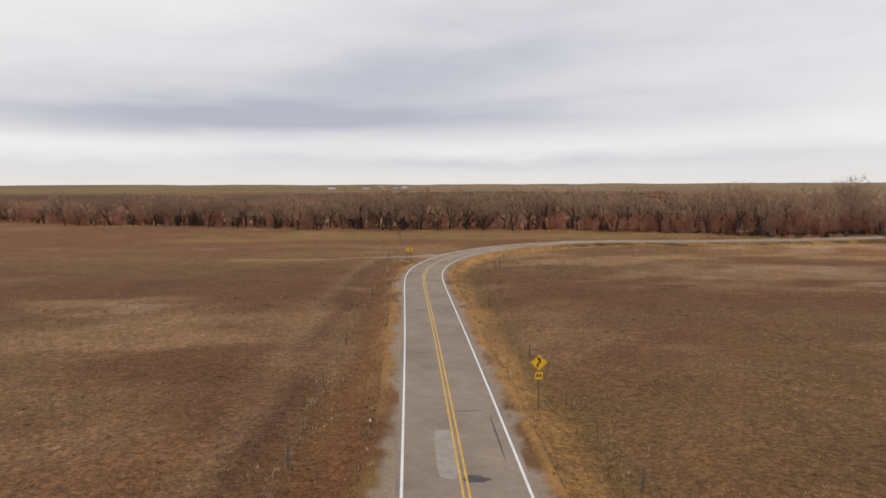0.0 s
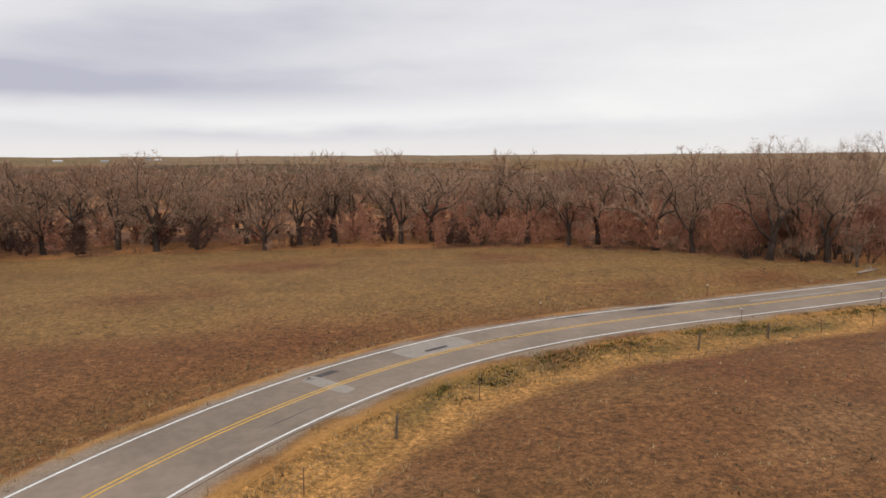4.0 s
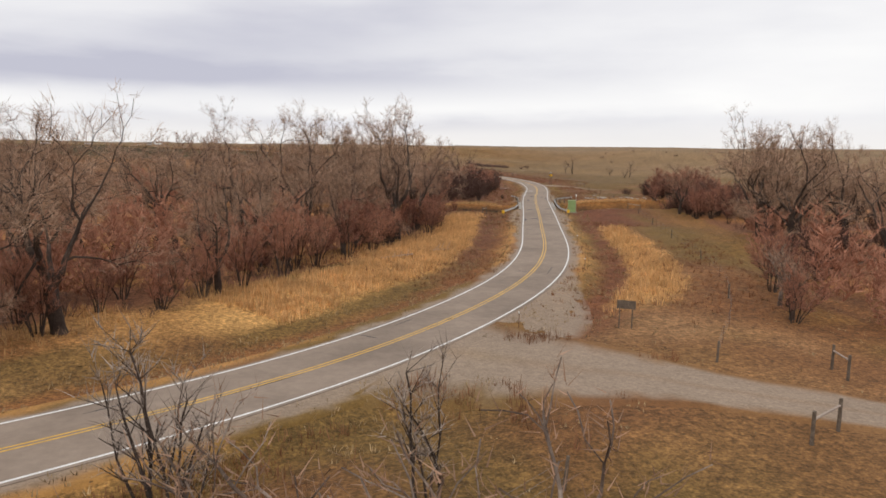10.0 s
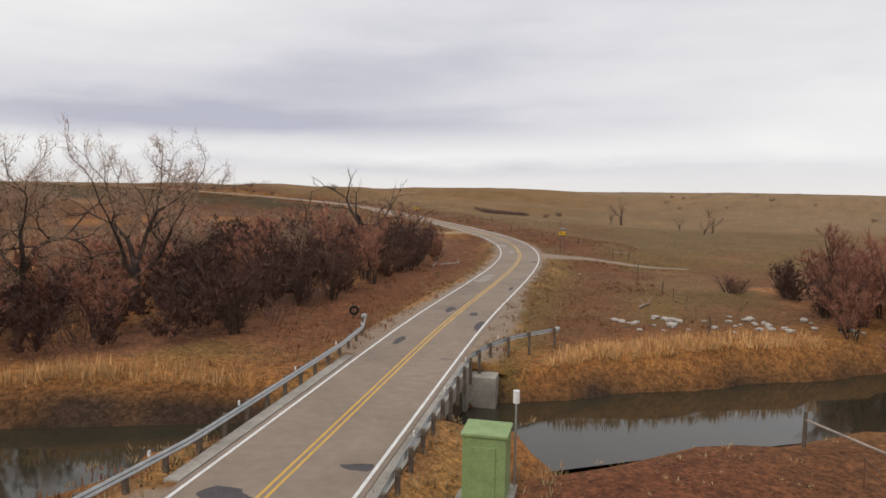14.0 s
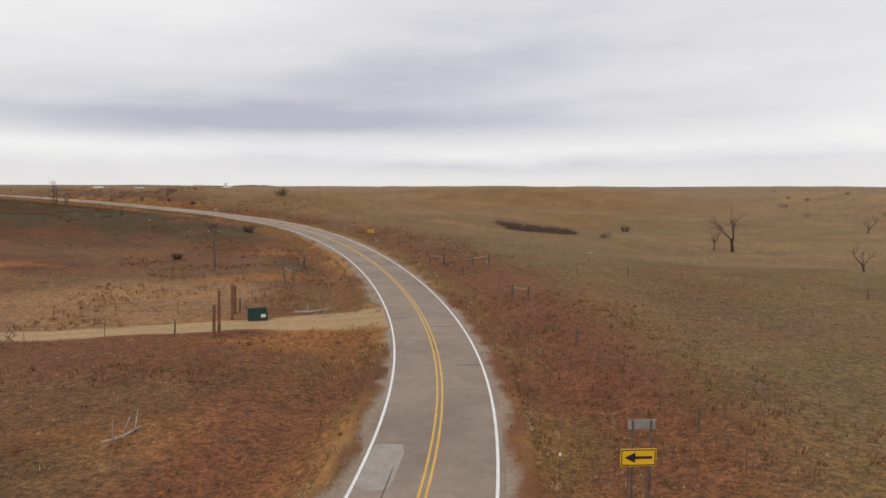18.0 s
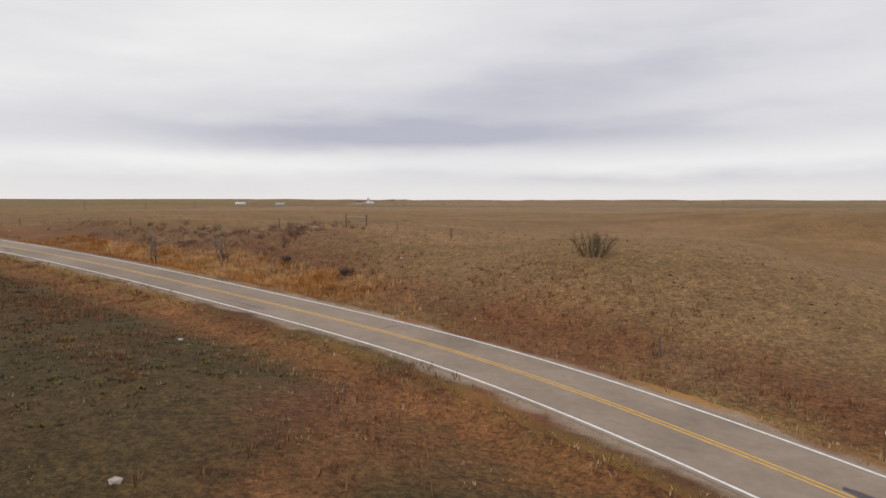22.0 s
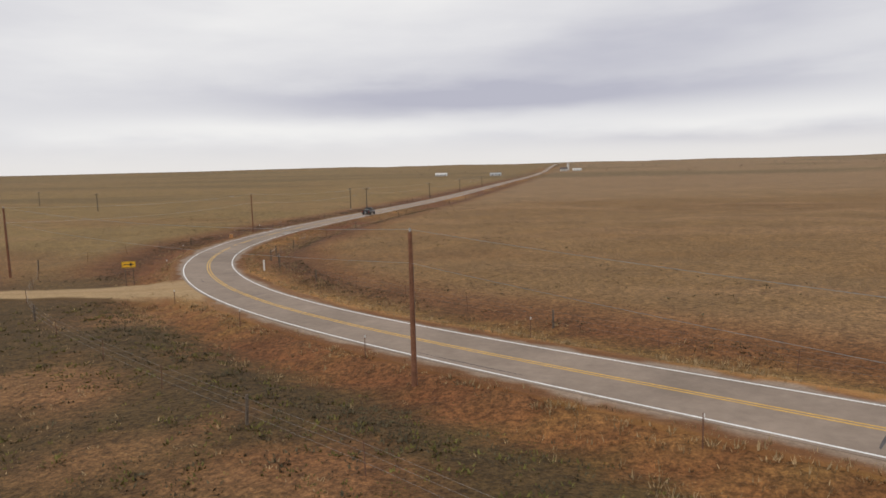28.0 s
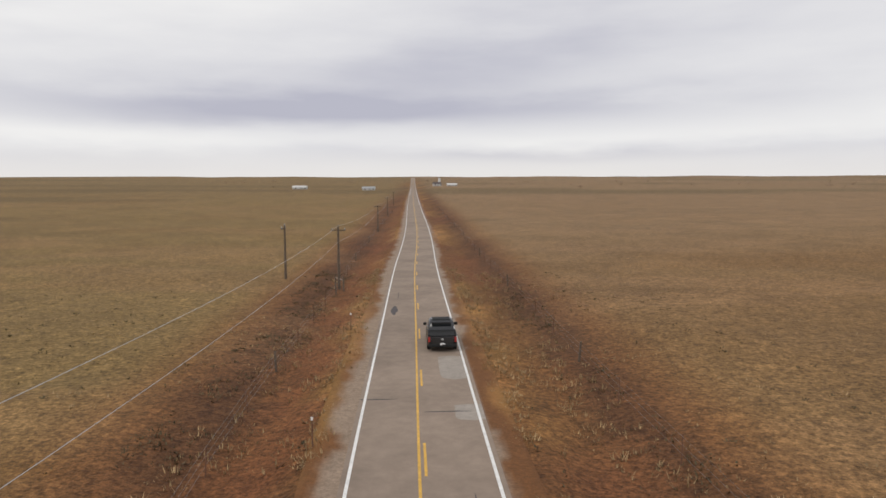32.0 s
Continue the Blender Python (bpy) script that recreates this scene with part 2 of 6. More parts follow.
M_RUBBER = material("black_rubber", (0.015, 0.015, 0.015), 0.9, 0.2, 6)
M_RED = material("red_tail_lamp", (0.35, 0.02, 0.015), 0.3, 0.05, 4)
M_PLATE = material("white_plate", (0.7, 0.7, 0.7), 0.4, 0.05, 4)
M_HYDRO = material("orange_tan_plastic", (0.55, 0.28, 0.10), 0.6, 0.1, 3)


def water_material():
    m = bpy.data.materials.new("creek_water")
    m.use_nodes = True
    n, l = m.node_tree.nodes, m.node_tree.links
    b = n["Principled BSDF"]
    b.inputs["Base Color"].default_value = (0.035, 0.032, 0.02, 1)
    b.inputs["Roughness"].default_value = 0.06
    t = n.new("ShaderNodeTexNoise"); t.inputs["Scale"].default_value = 1.2; t.inputs["Detail"].default_value = 3
    bp = n.new("ShaderNodeBump"); bp.inputs["Strength"].default_value = 0.06
    l.new(t.outputs[0], bp.inputs["Height"]); l.new(bp.outputs[0], b.inputs["Normal"])
    return m


M_WATER = water_material()

# ---- building helpers ----


def solid(name, verts, faces, mat, smooth=False):
    me = bpy.data.meshes.new(name)
    me.from_pydata(verts, [], faces)
    me.materials.append(mat)
    if smooth:
        me.shade_smooth()
    return me


def part(name, data, parent, label="", at=None):
    """A mesh, or a bmesh with a material, as one object under a thing or a part."""
    ob = new(name, data)
    ob.parent = parent
    if at is not None:
        ob.matrix_basis = at
    return tagged(ob, label)


def thing(name, label, category, x=0, y=0, z=0, turn=0, group="", kind="", data=None):
    ob = new(name, data)
    ob.matrix_basis = pose(x, y, z, 0, 0, turn)
    return tagged(ob, label, category, group, kind)


def box(name, size, mat, centre=(0, 0, 0), bevel=0.0, taper=1.0):
    bm = bmesh.new()
    bmesh.ops.create_cube(bm, size=1)
    for v in bm.verts:
        k = taper if v.co.z > 0 else 1
        v.co = Vector((v.co.x * size[0] * k, v.co.y * size[1] * k, v.co.z * size[2])) + Vector(centre)
    if bevel:
        bmesh.ops.bevel(bm, geom=bm.edges[:], offset=bevel, segments=2, affect="EDGES", profile=0.6)
    me = bpy.data.meshes.new(name)
    bm.to_mesh(me); bm.free()
    me.materials.append(mat)
    return me


def rod(name, a, b, r0, r1, mat, sides=8):
    v, f = [], []
    tube(v, f, Vector(a), Vector(b), r0, r1, sides, cap=True)
    return solid(name, v, f, mat)


def tube(verts, faces, a, b, r0, r1, sides, cap=False):
    d = (b - a).normalized()
    u = d.cross(Vector((0.31, 0.17, 0.93)))
    if u.length < 1e-4:
        u = d.cross(Vector((1, 0, 0)))
    u.normalize()
    w = d.cross(u)
    i = len(verts)
    ring = [(math.cos(2 * math.pi * k / sides), math.sin(2 * math.pi * k / sides)) for k in range(sides)]
    for c, r in ((a, r0), (b, r1)):
        for cs, sn in ring:
            verts.append(tuple(c + u * (cs * r) + w * (sn * r)))
    for k in range(sides):
        j = (k + 1) % sides
        faces.append((i + k, i + j, i + sides + j, i + sides + k))
    if cap:
        faces.append(tuple(i + sides + k for k in range(sides)))
        faces.append(tuple(i + sides - 1 - k for k in range(sides)))


def vnoise(x, y, cell, seed=0):
    """Smooth value noise in 0..1 on arrays."""
    gx, gy = x / cell, y / cell
    ix, iy = np.floor(gx).astype(np.int64), np.floor(gy).astype(np.int64)
    fx, fy = gx - ix, gy - iy
    fx, fy = fx * fx * (3 - 2 * fx), fy * fy * (3 - 2 * fy)

    def h(a, b):
        k = (a * 374761393 + b * 668265263 + seed * 974711) & 0x7FFFFFFF
        k = ((k ^ (k >> 13)) * 1274126177) & 0x7FFFFFFF
        return ((k ^ (k >> 16)) & 0xFFFF) / 65535.0
    return (h(ix, iy) * (1 - fx) + h(ix + 1, iy) * fx) * (1 - fy) + (h(ix, iy + 1) * (1 - fx) + h(ix + 1, iy + 1) * fx) * fy


def fbm(x, y, cell, seed=0):
    return 0.5 * vnoise(x, y, cell, seed) + 0.3 * vnoise(x, y, cell * 0.43, seed + 7) + 0.2 * vnoise(x, y, cell * 0.19, seed + 13)


def smooth(a, b, v):
    t = np.clip((v - a) / (b - a), 0, 1)
    return t * t * (3 - 2 * t)


# ---- the road: centreline x, y and height ----
ROAD_SOUTH = [(7.18, -110.00, 0.32), (2.34, 0.01, -0.01), (1.08, 28.01, -0.17), (-0.75, 64.00, -0.58), (-2.54, 94.99, -0.82), (-3.23, 108.00, -0.84), (-2.98, 116.04, -0.88), (-1.60, 125.09, -0.78), (1.57, 136.17, -0.77),
              (5.75, 144.77, -0.65), (12.39, 153.88, -0.64), (20.48, 161.22, -0.60), (31.83, 167.89, -0.59), (44.97, 171.13, -0.70), (59.03, 172.73, -0.91)]
ROAD_WOODS = [(74.04, 173.86, -0.92), (91.04, 175.48, -0.86), (104.02, 177.91, -0.85), (117.98, 182.57, -0.89), (133.94, 189.62, -1.27), (149.97, 197.86, -2.00), (161.93, 203.92, -2.64), (175.88, 212.19, -3.16), (186.86, 219.68, -3.53),
              (195.88, 228.11, -3.78), (204.93, 239.55, -4.01), (212.86, 252.08, -4.13), (219.27, 267.09, -4.05), (224.80, 285.06, -3.93), (230.99, 304.50, -3.92), (237.20, 324.94, -3.89), (243.67, 345.94, -3.72)]
ROAD_HILL = [(250.21, 364.43, -3.65), (256.19, 382.44, -3.61), (260.36, 397.99, -3.56), (262.61, 413.00, -3.36), (263.01, 427.00, -3.18), (261.66, 443.02, -2.94), (257.89, 463.54, -2.54), (252.14, 485.22, -1.94), (245.40, 502.43, -1.00),
             (237.41, 516.64, 0.20), (226.73, 528.70, 1.37), (213.33, 540.44, 2.39), (199.60, 548.18, 3.26), (182.11, 557.21, 4.30), (167.08, 564.67, 5.12), (147.09, 573.90, 5.98), (125.18, 583.72, 6.68)]
ROAD_NORTH = [(104.29, 593.19, 7.24), (84.29, 601.39, 7.72), (62.30, 610.68, 8.06), (40.23, 620.52, 8.08), (20.10, 629.20, 7.69), (4.06, 637.11, 7.41), (-8.83, 645.22, 7.33), (-18.83, 654.64, 7.38), (-26.07, 664.96, 7.37), (-30.85, 675.88, 7.38),
              (-34.12, 689.93, 7.40), (-36.12, 702.98, 7.35), (-38.58, 722.00, 7.16), (-41.29, 744.99, 6.89), (-45.42, 779.95, 6.46), (-52.73, 847.03, 6.06), (-75.01, 1030.00, 5.80), (-124.00, 1445.00, 6.50), (-172.00, 1850.00, 15.00), (-220.00, 2250.00, 17.00)]


def catmull(points, step):
    p = [2 * Vector(points[0]) - Vector(points[1])] + [Vector(q) for q in points] + [2 * Vector(points[-1]) - Vector(points[-2])]
    fine = []
    for i in range(1, len(p) - 2):
        a, b, c, d = p[i - 1:i + 3]
        n = max(2, int((c - b).length / 0.5))
        for k in range(n):
            t = k / n
            fine.append(0.5 * (2 * b + (c - a) * t + (2 * a - 5 * b + 4 * c - d) * t * t + (3 * b - a - 3 * c + d) * t ** 3))
    fine.append(p[-2])
    pts = np.array([tuple(v) for v in fine])
    for _ in range(12):
        pts[6:-6] = (pts[:-12] + 2 * pts[6:-6] + pts[12:]) / 4
    s = np.concatenate([[0], np.cumsum(np.linalg.norm(np.diff(pts[:, :2], axis=0), axis=1))])
    grid = np.arange(0, s[-1], step)
    return np.stack([np.interp(grid, s, pts[:, k]) for k in range(3)], 1)


ROAD = catmull(ROAD_SOUTH + ROAD_WOODS + ROAD_HILL + ROAD_NORTH, 2.0)
_d = np.gradient(ROAD[:, :2], axis=0)
_d /= np.linalg.norm(_d, axis=1)[:, None]
RIGHT = np.stack([_d[:, 1], -_d[:, 0]], 1)
ARC = np.arange(len(ROAD)) * 2.0


def road_frame(x, y):
    """Arc length, offset to the right, and height of the road nearest to each place."""
    x, y = np.atleast_1d(np.asarray(x, float)), np.atleast_1d(np.asarray(y, float))
    arc, off, hgt = np.empty(len(x)), np.empty(len(x)), np.empty(len(x))
    for i in range(0, len(x), 4000):
        a, b = x[i:i + 4000, None], y[i:i + 4000, None]
        near = np.argmin((a - ROAD[None, ::8, 0]) ** 2 + (b - ROAD[None, ::8, 1]) ** 2, axis=1) * 8
        near = np.clip(near[:, None] + np.arange(-8, 9)[None], 0, len(ROAD) - 1)
        k = near[np.arange(len(near)), np.argmin((a - ROAD[near, 0]) ** 2 + (b - ROAD[near, 1]) ** 2, axis=1)]
        dx, dy = a[:, 0] - ROAD[k, 0], b[:, 0] - ROAD[k, 1]
        along = dx * _d[k, 0] + dy * _d[k, 1]
        lateral = dx * RIGHT[k, 0] + dy * RIGHT[k, 1]
        arc[i:i + 4000] = ARC[k] + along
        off[i:i + 4000] = np.where(np.abs(along) < 3, lateral, np.sign(lateral + 1e-9) * np.hypot(dx, dy))
        hgt[i:i + 4000] = np.interp(ARC[k] + along, ARC, ROAD[:, 2])
    return arc, off, hgt


def on_road(s, off=0.0, dz=0.0):
    """The place at an arc length and an offset to the right, and the road's heading there."""
    x, y, z = (np.interp(s, ARC, ROAD[:, k]) for k in range(3))
    rx, ry = np.interp(s, ARC, RIGHT[:, 0]), np.interp(s, ARC, RIGHT[:, 1])
    return Vector((x + rx * off, y + ry * off, z + dz)), math.degrees(math.atan2(ry, rx))


def arc_at(x, y):
    return float(road_frame([x], [y])[0][0])


# ---- the ground ----
HILLS_A = [(-100, 100, -0.6), (-200, 100, 0), (100, 60, -0.3), (200, 60, 0), (-100, 220, -1.5), (50, 110, -0.8), (100, 130, -1), (-80, 262, -2.2), (0, 246, -2), (60, 236, -2.2), (150, 150, -1.6),
           (200, 170, -3), (240, 230, -4.5), (262, 300, -5.3), (280, 380, -4.8), (320, 521, -4.8), (312, 574, -3.6), (350, 450, -5), (420, 500, -4), (300, 440, -4.2), (290, 610, 1), (262, 570, 2), (286, 557, -2), (296, 545, -2.6), (226, 576, 8)]
HILLS_B = [(190, 583, 8.9), (150, 605, 8.7), (100, 640, 8.3), (50, 700, 7.8), (228, 480, -2.2), (200, 490, -1), (180, 530, 3.2), (150, 548, 5.8), (100, 575, 7.0), (60, 585, 7.5), (0, 620, 7.2),
           (-40, 640, 7.1), (-100, 700, 6.9), (20, 760, 6.6), (-100, 900, 6), (100, 900, 7), (-60, 950, 5.8), (300, 700, 9), (450, 650, 8)]
HILLS_C = [(100, 260, -4), (50, 300, -4.5), (150, 280, -5), (200, 300, -5.5), (100, 350, -4.5), (0, 320, -4), (-150, 330, -3.5), (200, 380, -5.3), (222, 440, -3.6), (180, 440, -3), (0, 450, -2),
           (100, 470, 1), (140, 500, 3), (-200, 450, 0), (-300, 300, -2), (-50, 540, 6), (300, 200, -3), (400, 300, -3), (-300, 600, 7), (500, 100, 0), (-400, 100, 1)]
CREEK = [(60, 352), (120, 345), (180, 337), (212, 327.5), (237, 328), (250, 331), (272, 335), (300, 345), (360, 338)]
WATER_Z = -6.15


def creek_distance(x, y):
    best = np.full(len(x), 1e9)
    for (ax, ay), (bx, by) in zip(CREEK[:-1], CREEK[1:]):
        dx, dy = bx - ax, by - ay
        t = np.clip(((x - ax) * dx + (y - ay) * dy) / (dx * dx + dy * dy), 0, 1)
        best = np.minimum(best, np.hypot(x - ax - t * dx, y - ay - t * dy))
    return best


DRIVES = {"north": ([(-11.5, 647.5), (-15, 645.2), (-18.5, 643), (-21.7, 639.9), (-26.5, 638.6), (-32.6, 638.4), (-48, 637.5), (-90, 635)], 2.4), "gate": ([(261, 447), (253, 443.4), (248, 441.8), (240, 440.3), (228, 439.2), (190, 437)], 2.4),
          "east": ([(261, 398), (267, 395.5), (275, 391), (283, 388.5)], 3.4), "creek": ([(198, 227), (204, 223), (211, 217.6), (217, 213), (228, 207), (250, 196)], 5.0),
          "south": ([(-0.5, 139), (-6, 134.5), (-12, 133.5), (-26, 132)], 2.5)}


def line_distance(x, y, line):
    best = np.full(len(x), 1e9)
    for (ax, ay), (bx, by) in zip(line[:-1], line[1:]):
        dx, dy = bx - ax, by - ay
        t = np.clip(((x - ax) * dx + (y - ay) * dy) / (dx * dx + dy * dy), 0, 1)
        best = np.minimum(best, np.hypot(x - ax - t * dx, y - ay - t * dy))
    return best


CONTROL = np.array(HILLS_A + HILLS_B + HILLS_C + [tuple(p) for p in ROAD[::10]])


def ground_height(x, y):
    x, y = np.asarray(x, float), np.asarray(y, float)
    z = np.empty(len(x))
    for i in range(0, len(x), 8000):
        d2 = (x[i:i + 8000, None] - CONTROL[None, :, 0]) ** 2 + (y[i:i + 8000, None] - CONTROL[None, :, 1]) ** 2
        w = (d2 + 250) ** -2.2
        z[i:i + 8000] = (w * CONTROL[None, :, 2]).sum(1) / w.sum(1)
    z += (fbm(x, y, 28, 3) - 0.5) * 0.9 + (fbm(x, y, 7, 5) - 0.5) * 0.35
    r = np.hypot(x - 100, y - 450)
    far = 9 + np.maximum(r - 900, 0) * 0.0034 + (fbm(x, y, 420, 11) - 0.5) * 16 * smooth(900, 2500, r)
    z = z + (far - z) * smooth(650, 1500, r)
    arc, off, hgt = road_frame(x, y)
    d = np.abs(off)
    bed = hgt - 0.07
    fill = np.ones(len(x))
    for line, wide in DRIVES.values():
        fill = np.minimum(fill, smooth(wide + 0.5, wide + 4.5, line_distance(x, y, line)))
    ditch = bed - (0.65 * smooth(4.2, 6.6, d) - 0.35 * smooth(7.5, 12, d)) * fill
    keep = smooth(7.0, 17.0, d)
    z = ditch * (1 - keep) + z * keep
    z = np.where(d < 4.3, bed - 0.02, z)
    c = creek_distance(x, y)
    near = y < np.interp(x, [p[0] for p in CREEK], [p[1] for p in CREEK])
    bank = -7.3 + np.where(near & (d > 8), smooth(3.2, 11, c) * 2.6 + smooth(8, 14, c) * 3.6, smooth(2.6, 6.2, c) * 9)
    return np.where(c < 14, np.minimum(z, bank), z)


def axis(lo, hi, a, b, step, grow=1.13):
    core = list(np.arange(a, b, step))
    left, right, s, v = [], [], step, a
    while v > lo:
        s *= grow; v -= s; left.append(v)
    s, v = step, core[-1]
    while v < hi:
        s *= grow; v += s; right.append(v)
    return np.array(left[::-1] + core + right)


# ground colours
C_FIELD, C_TAN, C_RED, C_GOLD = (0.165, 0.085, 0.036), (0.30, 0.195, 0.10), (0.165, 0.071, 0.034), (0.42, 0.25, 0.088)
C_ORANGE, C_GREEN, C_DARK, C_OCHRE, C_GREY = (0.31, 0.155, 0.05), (0.155, 0.115, 0.036), (0.070, 0.038, 0.021), (0.235, 0.138, 0.044), (0.172, 0.118, 0.062)


def in_woods(x, y):
    """Mask of the wooded creek bottom north of the road's first bend, and of the grove east of the bridge."""
    edge = np.interp(x, [-260, -200, -141, -100, -38, 31, 51, 72, 78, 82, 90, 102, 108, 114, 121, 133, 139, 150, 156, 163, 172, 178, 187, 206, 211, 217, 220],
                     [330, 318, 280, 264, 238, 233, 226, 220, 205, 195, 188.5, 185, 188, 193, 199, 203, 207, 210, 213, 218, 224, 231, 249, 280, 294, 320, 322])
    a = (y > edge) & (x < 219) & (y < edge + 150 + 0.25 * np.abs(x - 100)) & (y < 402)
    b = (x > 203) & (x < np.interp(y, [336, 343, 363, 380, 392, 402, 420], [222, 230, 236.5, 242.5, 247, 248, 238])) & (y > 336) & (y < 418)
    east = np.interp(y, [205, 235, 257, 272, 285, 312, 342, 365, 384], [236, 232, 243, 254, 258, 266, 274, 279, 287])
    c = (x > east) & (x < east + 50) & (y > 205) & (y < 370)
    return a, b, c


def ground_tint(x, y):
    arc, off, hgt = road_frame(x, y)
    d, right = np.abs(off), off > 0
    big, mid, small = fbm(x, y, 60, 21), fbm(x, y, 18, 22), fbm(x, y, 5, 23)
    col = np.tile(np.array(C_FIELD), (len(x), 1))

    def lay(c, m):
        m = np.clip(m, 0, 1)[:, None]
        col[:] = col * (1 - m) + np.array(c) * m
    lay(C_TAN, smooth(0.52, 0.72, big * 0.5 + mid * 0.5) * 0.75)
    lay(C_RED, smooth(0.56, 0.74, fbm(x, y, 35, 31)) * 0.45)
    south = smooth(200, 150, y) * smooth(120, 60, np.abs(x - 20) * (y < 170))
    lay((0.19, 0.122, 0.05), smooth(175, 160, y) * smooth(0.3, 0.55, fbm(x * 0.6, y, 32, 33)) * 0.7)
    lay((0.30, 0.21, 0.12), ~right * smooth(11.6, 12.4, d) * smooth(14.2, 13.4, d) * (y < 135) * 0.4)
    lay((0.10, 0.055, 0.03), ~right * smooth(9.6, 10.2, d) * smooth(11.8, 11.2, d) * (y < 135) * 0.5)
    # pale salt scalds on the southern fields
    scald = smooth(0.60, 0.72, fbm(x * 0.45, y, 16, 41)) * smooth(180, 130, y) * smooth(25, 40, y)
    lay(C_TAN, scald * 0.9)
    lay((0.36, 0.29, 0.22), scald * smooth(0.62, 0.75, mid) * 0.8)
    pale = smooth(16, 8, np.hypot((x - 78) * 0.6, y - 150)) + smooth(20, 8, np.hypot((x - 100) * 0.7, y - 150))
    lay((0.26, 0.195, 0.115), pale * smooth(0.35, 0.65, mid) * 0.7)
    # meadow before the trees
    meadow = smooth(174, 182, y) * smooth(105, 80, np.abs(x - 15)) * (y < 250) * ~right
    lay((0.225, 0.15, 0.058), meadow * smooth(0.2, 0.45, mid) * 0.8)
    # green pasture round the first bend's far side and right of the bridge
    lay(C_GREEN, smooth(0.42, 0.62, fbm(x, y, 24, 51)) * smooth(170, 190, x + (y - 170) * 0.2) * smooth(470, 430, y) * 0.75)
    lay((0.205, 0.125, 0.05), right * smooth(105, 125, x) * smooth(225, 205, x) * smooth(232, 222, y) * smooth(np.where(x > 150, 6, 13), np.where(x > 150, 9, 17), d) * smooth(0.25, 0.5, mid) * 0.9)
    lay((0.165, 0.14, 0.04), smooth(22, 9, np.hypot((x - 127) * 0.8, y - 162)) * smooth(0.3, 0.5, mid) * 0.85)
    lay((0.15, 0.125, 0.042), right * smooth(9, 4, np.abs(d - 19)) * smooth(140, 155, x) * smooth(200, 185, x) * smooth(0.42, 0.56, mid) * (y < 225) * 0.8)
    lay(C_RED, right * smooth(100, 116, x) * smooth(200, 180, x) * smooth(5.5, 7, d) * smooth(24, 14, d) * (y < 225) * smooth(0.25, 0.5, mid) * 0.85)
    lay(C_OCHRE, right * (y > 230) * (y < 345) * smooth(20, 26, d) * smooth(60, 45, d) * 0.6)
    # hillside right of the climb, and left below it
    climb = smooth(395, 430, y) * smooth(600, 575, y)
    lay(C_GREY, climb * right * smooth(0.4, 0.6, mid) * 0.8)
    lay(C_OCHRE, climb * right * smooth(0.5, 0.7, big) * smooth(275, 300, x) * 0.8)
    lay((0.165, 0.122, 0.043), climb * right * smooth(14, 26, d) * smooth(0.36, 0.56, fbm(x, y, 26, 66)) * smooth(540, 500, y) * 0.75)
    lay((0.172, 0.126, 0.062), climb * right * smooth(12, 24, d) * 0.5)
    lay(C_RED, climb * right * smooth(30, 6, d) * smooth(0.38, 0.62, fbm(x, y, 22, 61)) * 0.65)
    lay(C_DARK, climb * ~right * smooth(0.45, 0.62, fbm(x, y, 16, 62)) * 0.7)
    lay(C_RED, climb * ~right * smooth(0.42, 0.6, fbm(x, y, 20, 63)) * 0.6)
    lay((0.165, 0.105, 0.05), climb * ~right * smooth(0.5, 0.66, fbm(x * 0.6, y, 17, 67)) * smooth(500, 485, y) * 0.7)
    lay(C_ORANGE, climb * ~right * smooth(0.55, 0.68, fbm(x, y * 2, 22, 64)) * smooth(505, 490, y) * 0.7)
    lay((0.08, 0.062, 0.024), climb * ~right * smooth(0.4, 0.56, fbm(x, y, 14, 65)) * smooth(492, 508, y) * 0.85)
    lay(C_TAN, smooth(16, 9, np.hypot((x - 232) * 0.8, y - 452)) * smooth(12, 16, d) * 0.8)
    plateau = smooth(590, 615, y + 0.42 * (x - 80)) * smooth(10, 18, d)
    lay(C_OCHRE, plateau * smooth(0.35, 0.6, fbm(x * 0.35, y, 40, 71)) * 0.75)
    lay((0.245, 0.185, 0.08), plateau * ~right * smooth(0.2, 0.42, fbm(x * 0.4, y, 30, 74)) * smooth(12, 18, d) * smooth(0, -30, x) * 0.9)
    lay((0.235, 0.162, 0.075), plateau * right * smooth(0.22, 0.5, fbm(x * 0.4, y, 24, 75)) * 0.6)
    lay(C_TAN, plateau * smooth(0.56, 0.7, fbm(x * 0.3, y, 12, 72)) * 0.75)
    lay((0.066, 0.052, 0.02), smooth(505, 520, y) * smooth(0.28, 0.48, fbm(x, y, 13, 73)) * ~right * smooth(110, 60, d) * smooth(-45, -25, x) * smooth(652, 634, y) * smooth(4.5, 7, d) * 0.85)
    lay((0.15, 0.075, 0.042), right * smooth(11, 14, d) * smooth(26, 22, d) * smooth(100, 125, x) * smooth(205, 190, x) * (y > 540) * smooth(0.3, 0.5, mid) * 0.9)
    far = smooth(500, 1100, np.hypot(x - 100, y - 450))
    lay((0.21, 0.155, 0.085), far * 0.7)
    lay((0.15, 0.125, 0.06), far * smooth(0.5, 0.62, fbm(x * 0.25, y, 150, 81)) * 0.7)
    lay((0.185, 0.14, 0.075), smooth(262, 285, x) * smooth(470, 500, y) * smooth(640, 600, y) * smooth(0.3, 0.55, fbm(x * 0.6, y, 30, 95)) * 0.75)
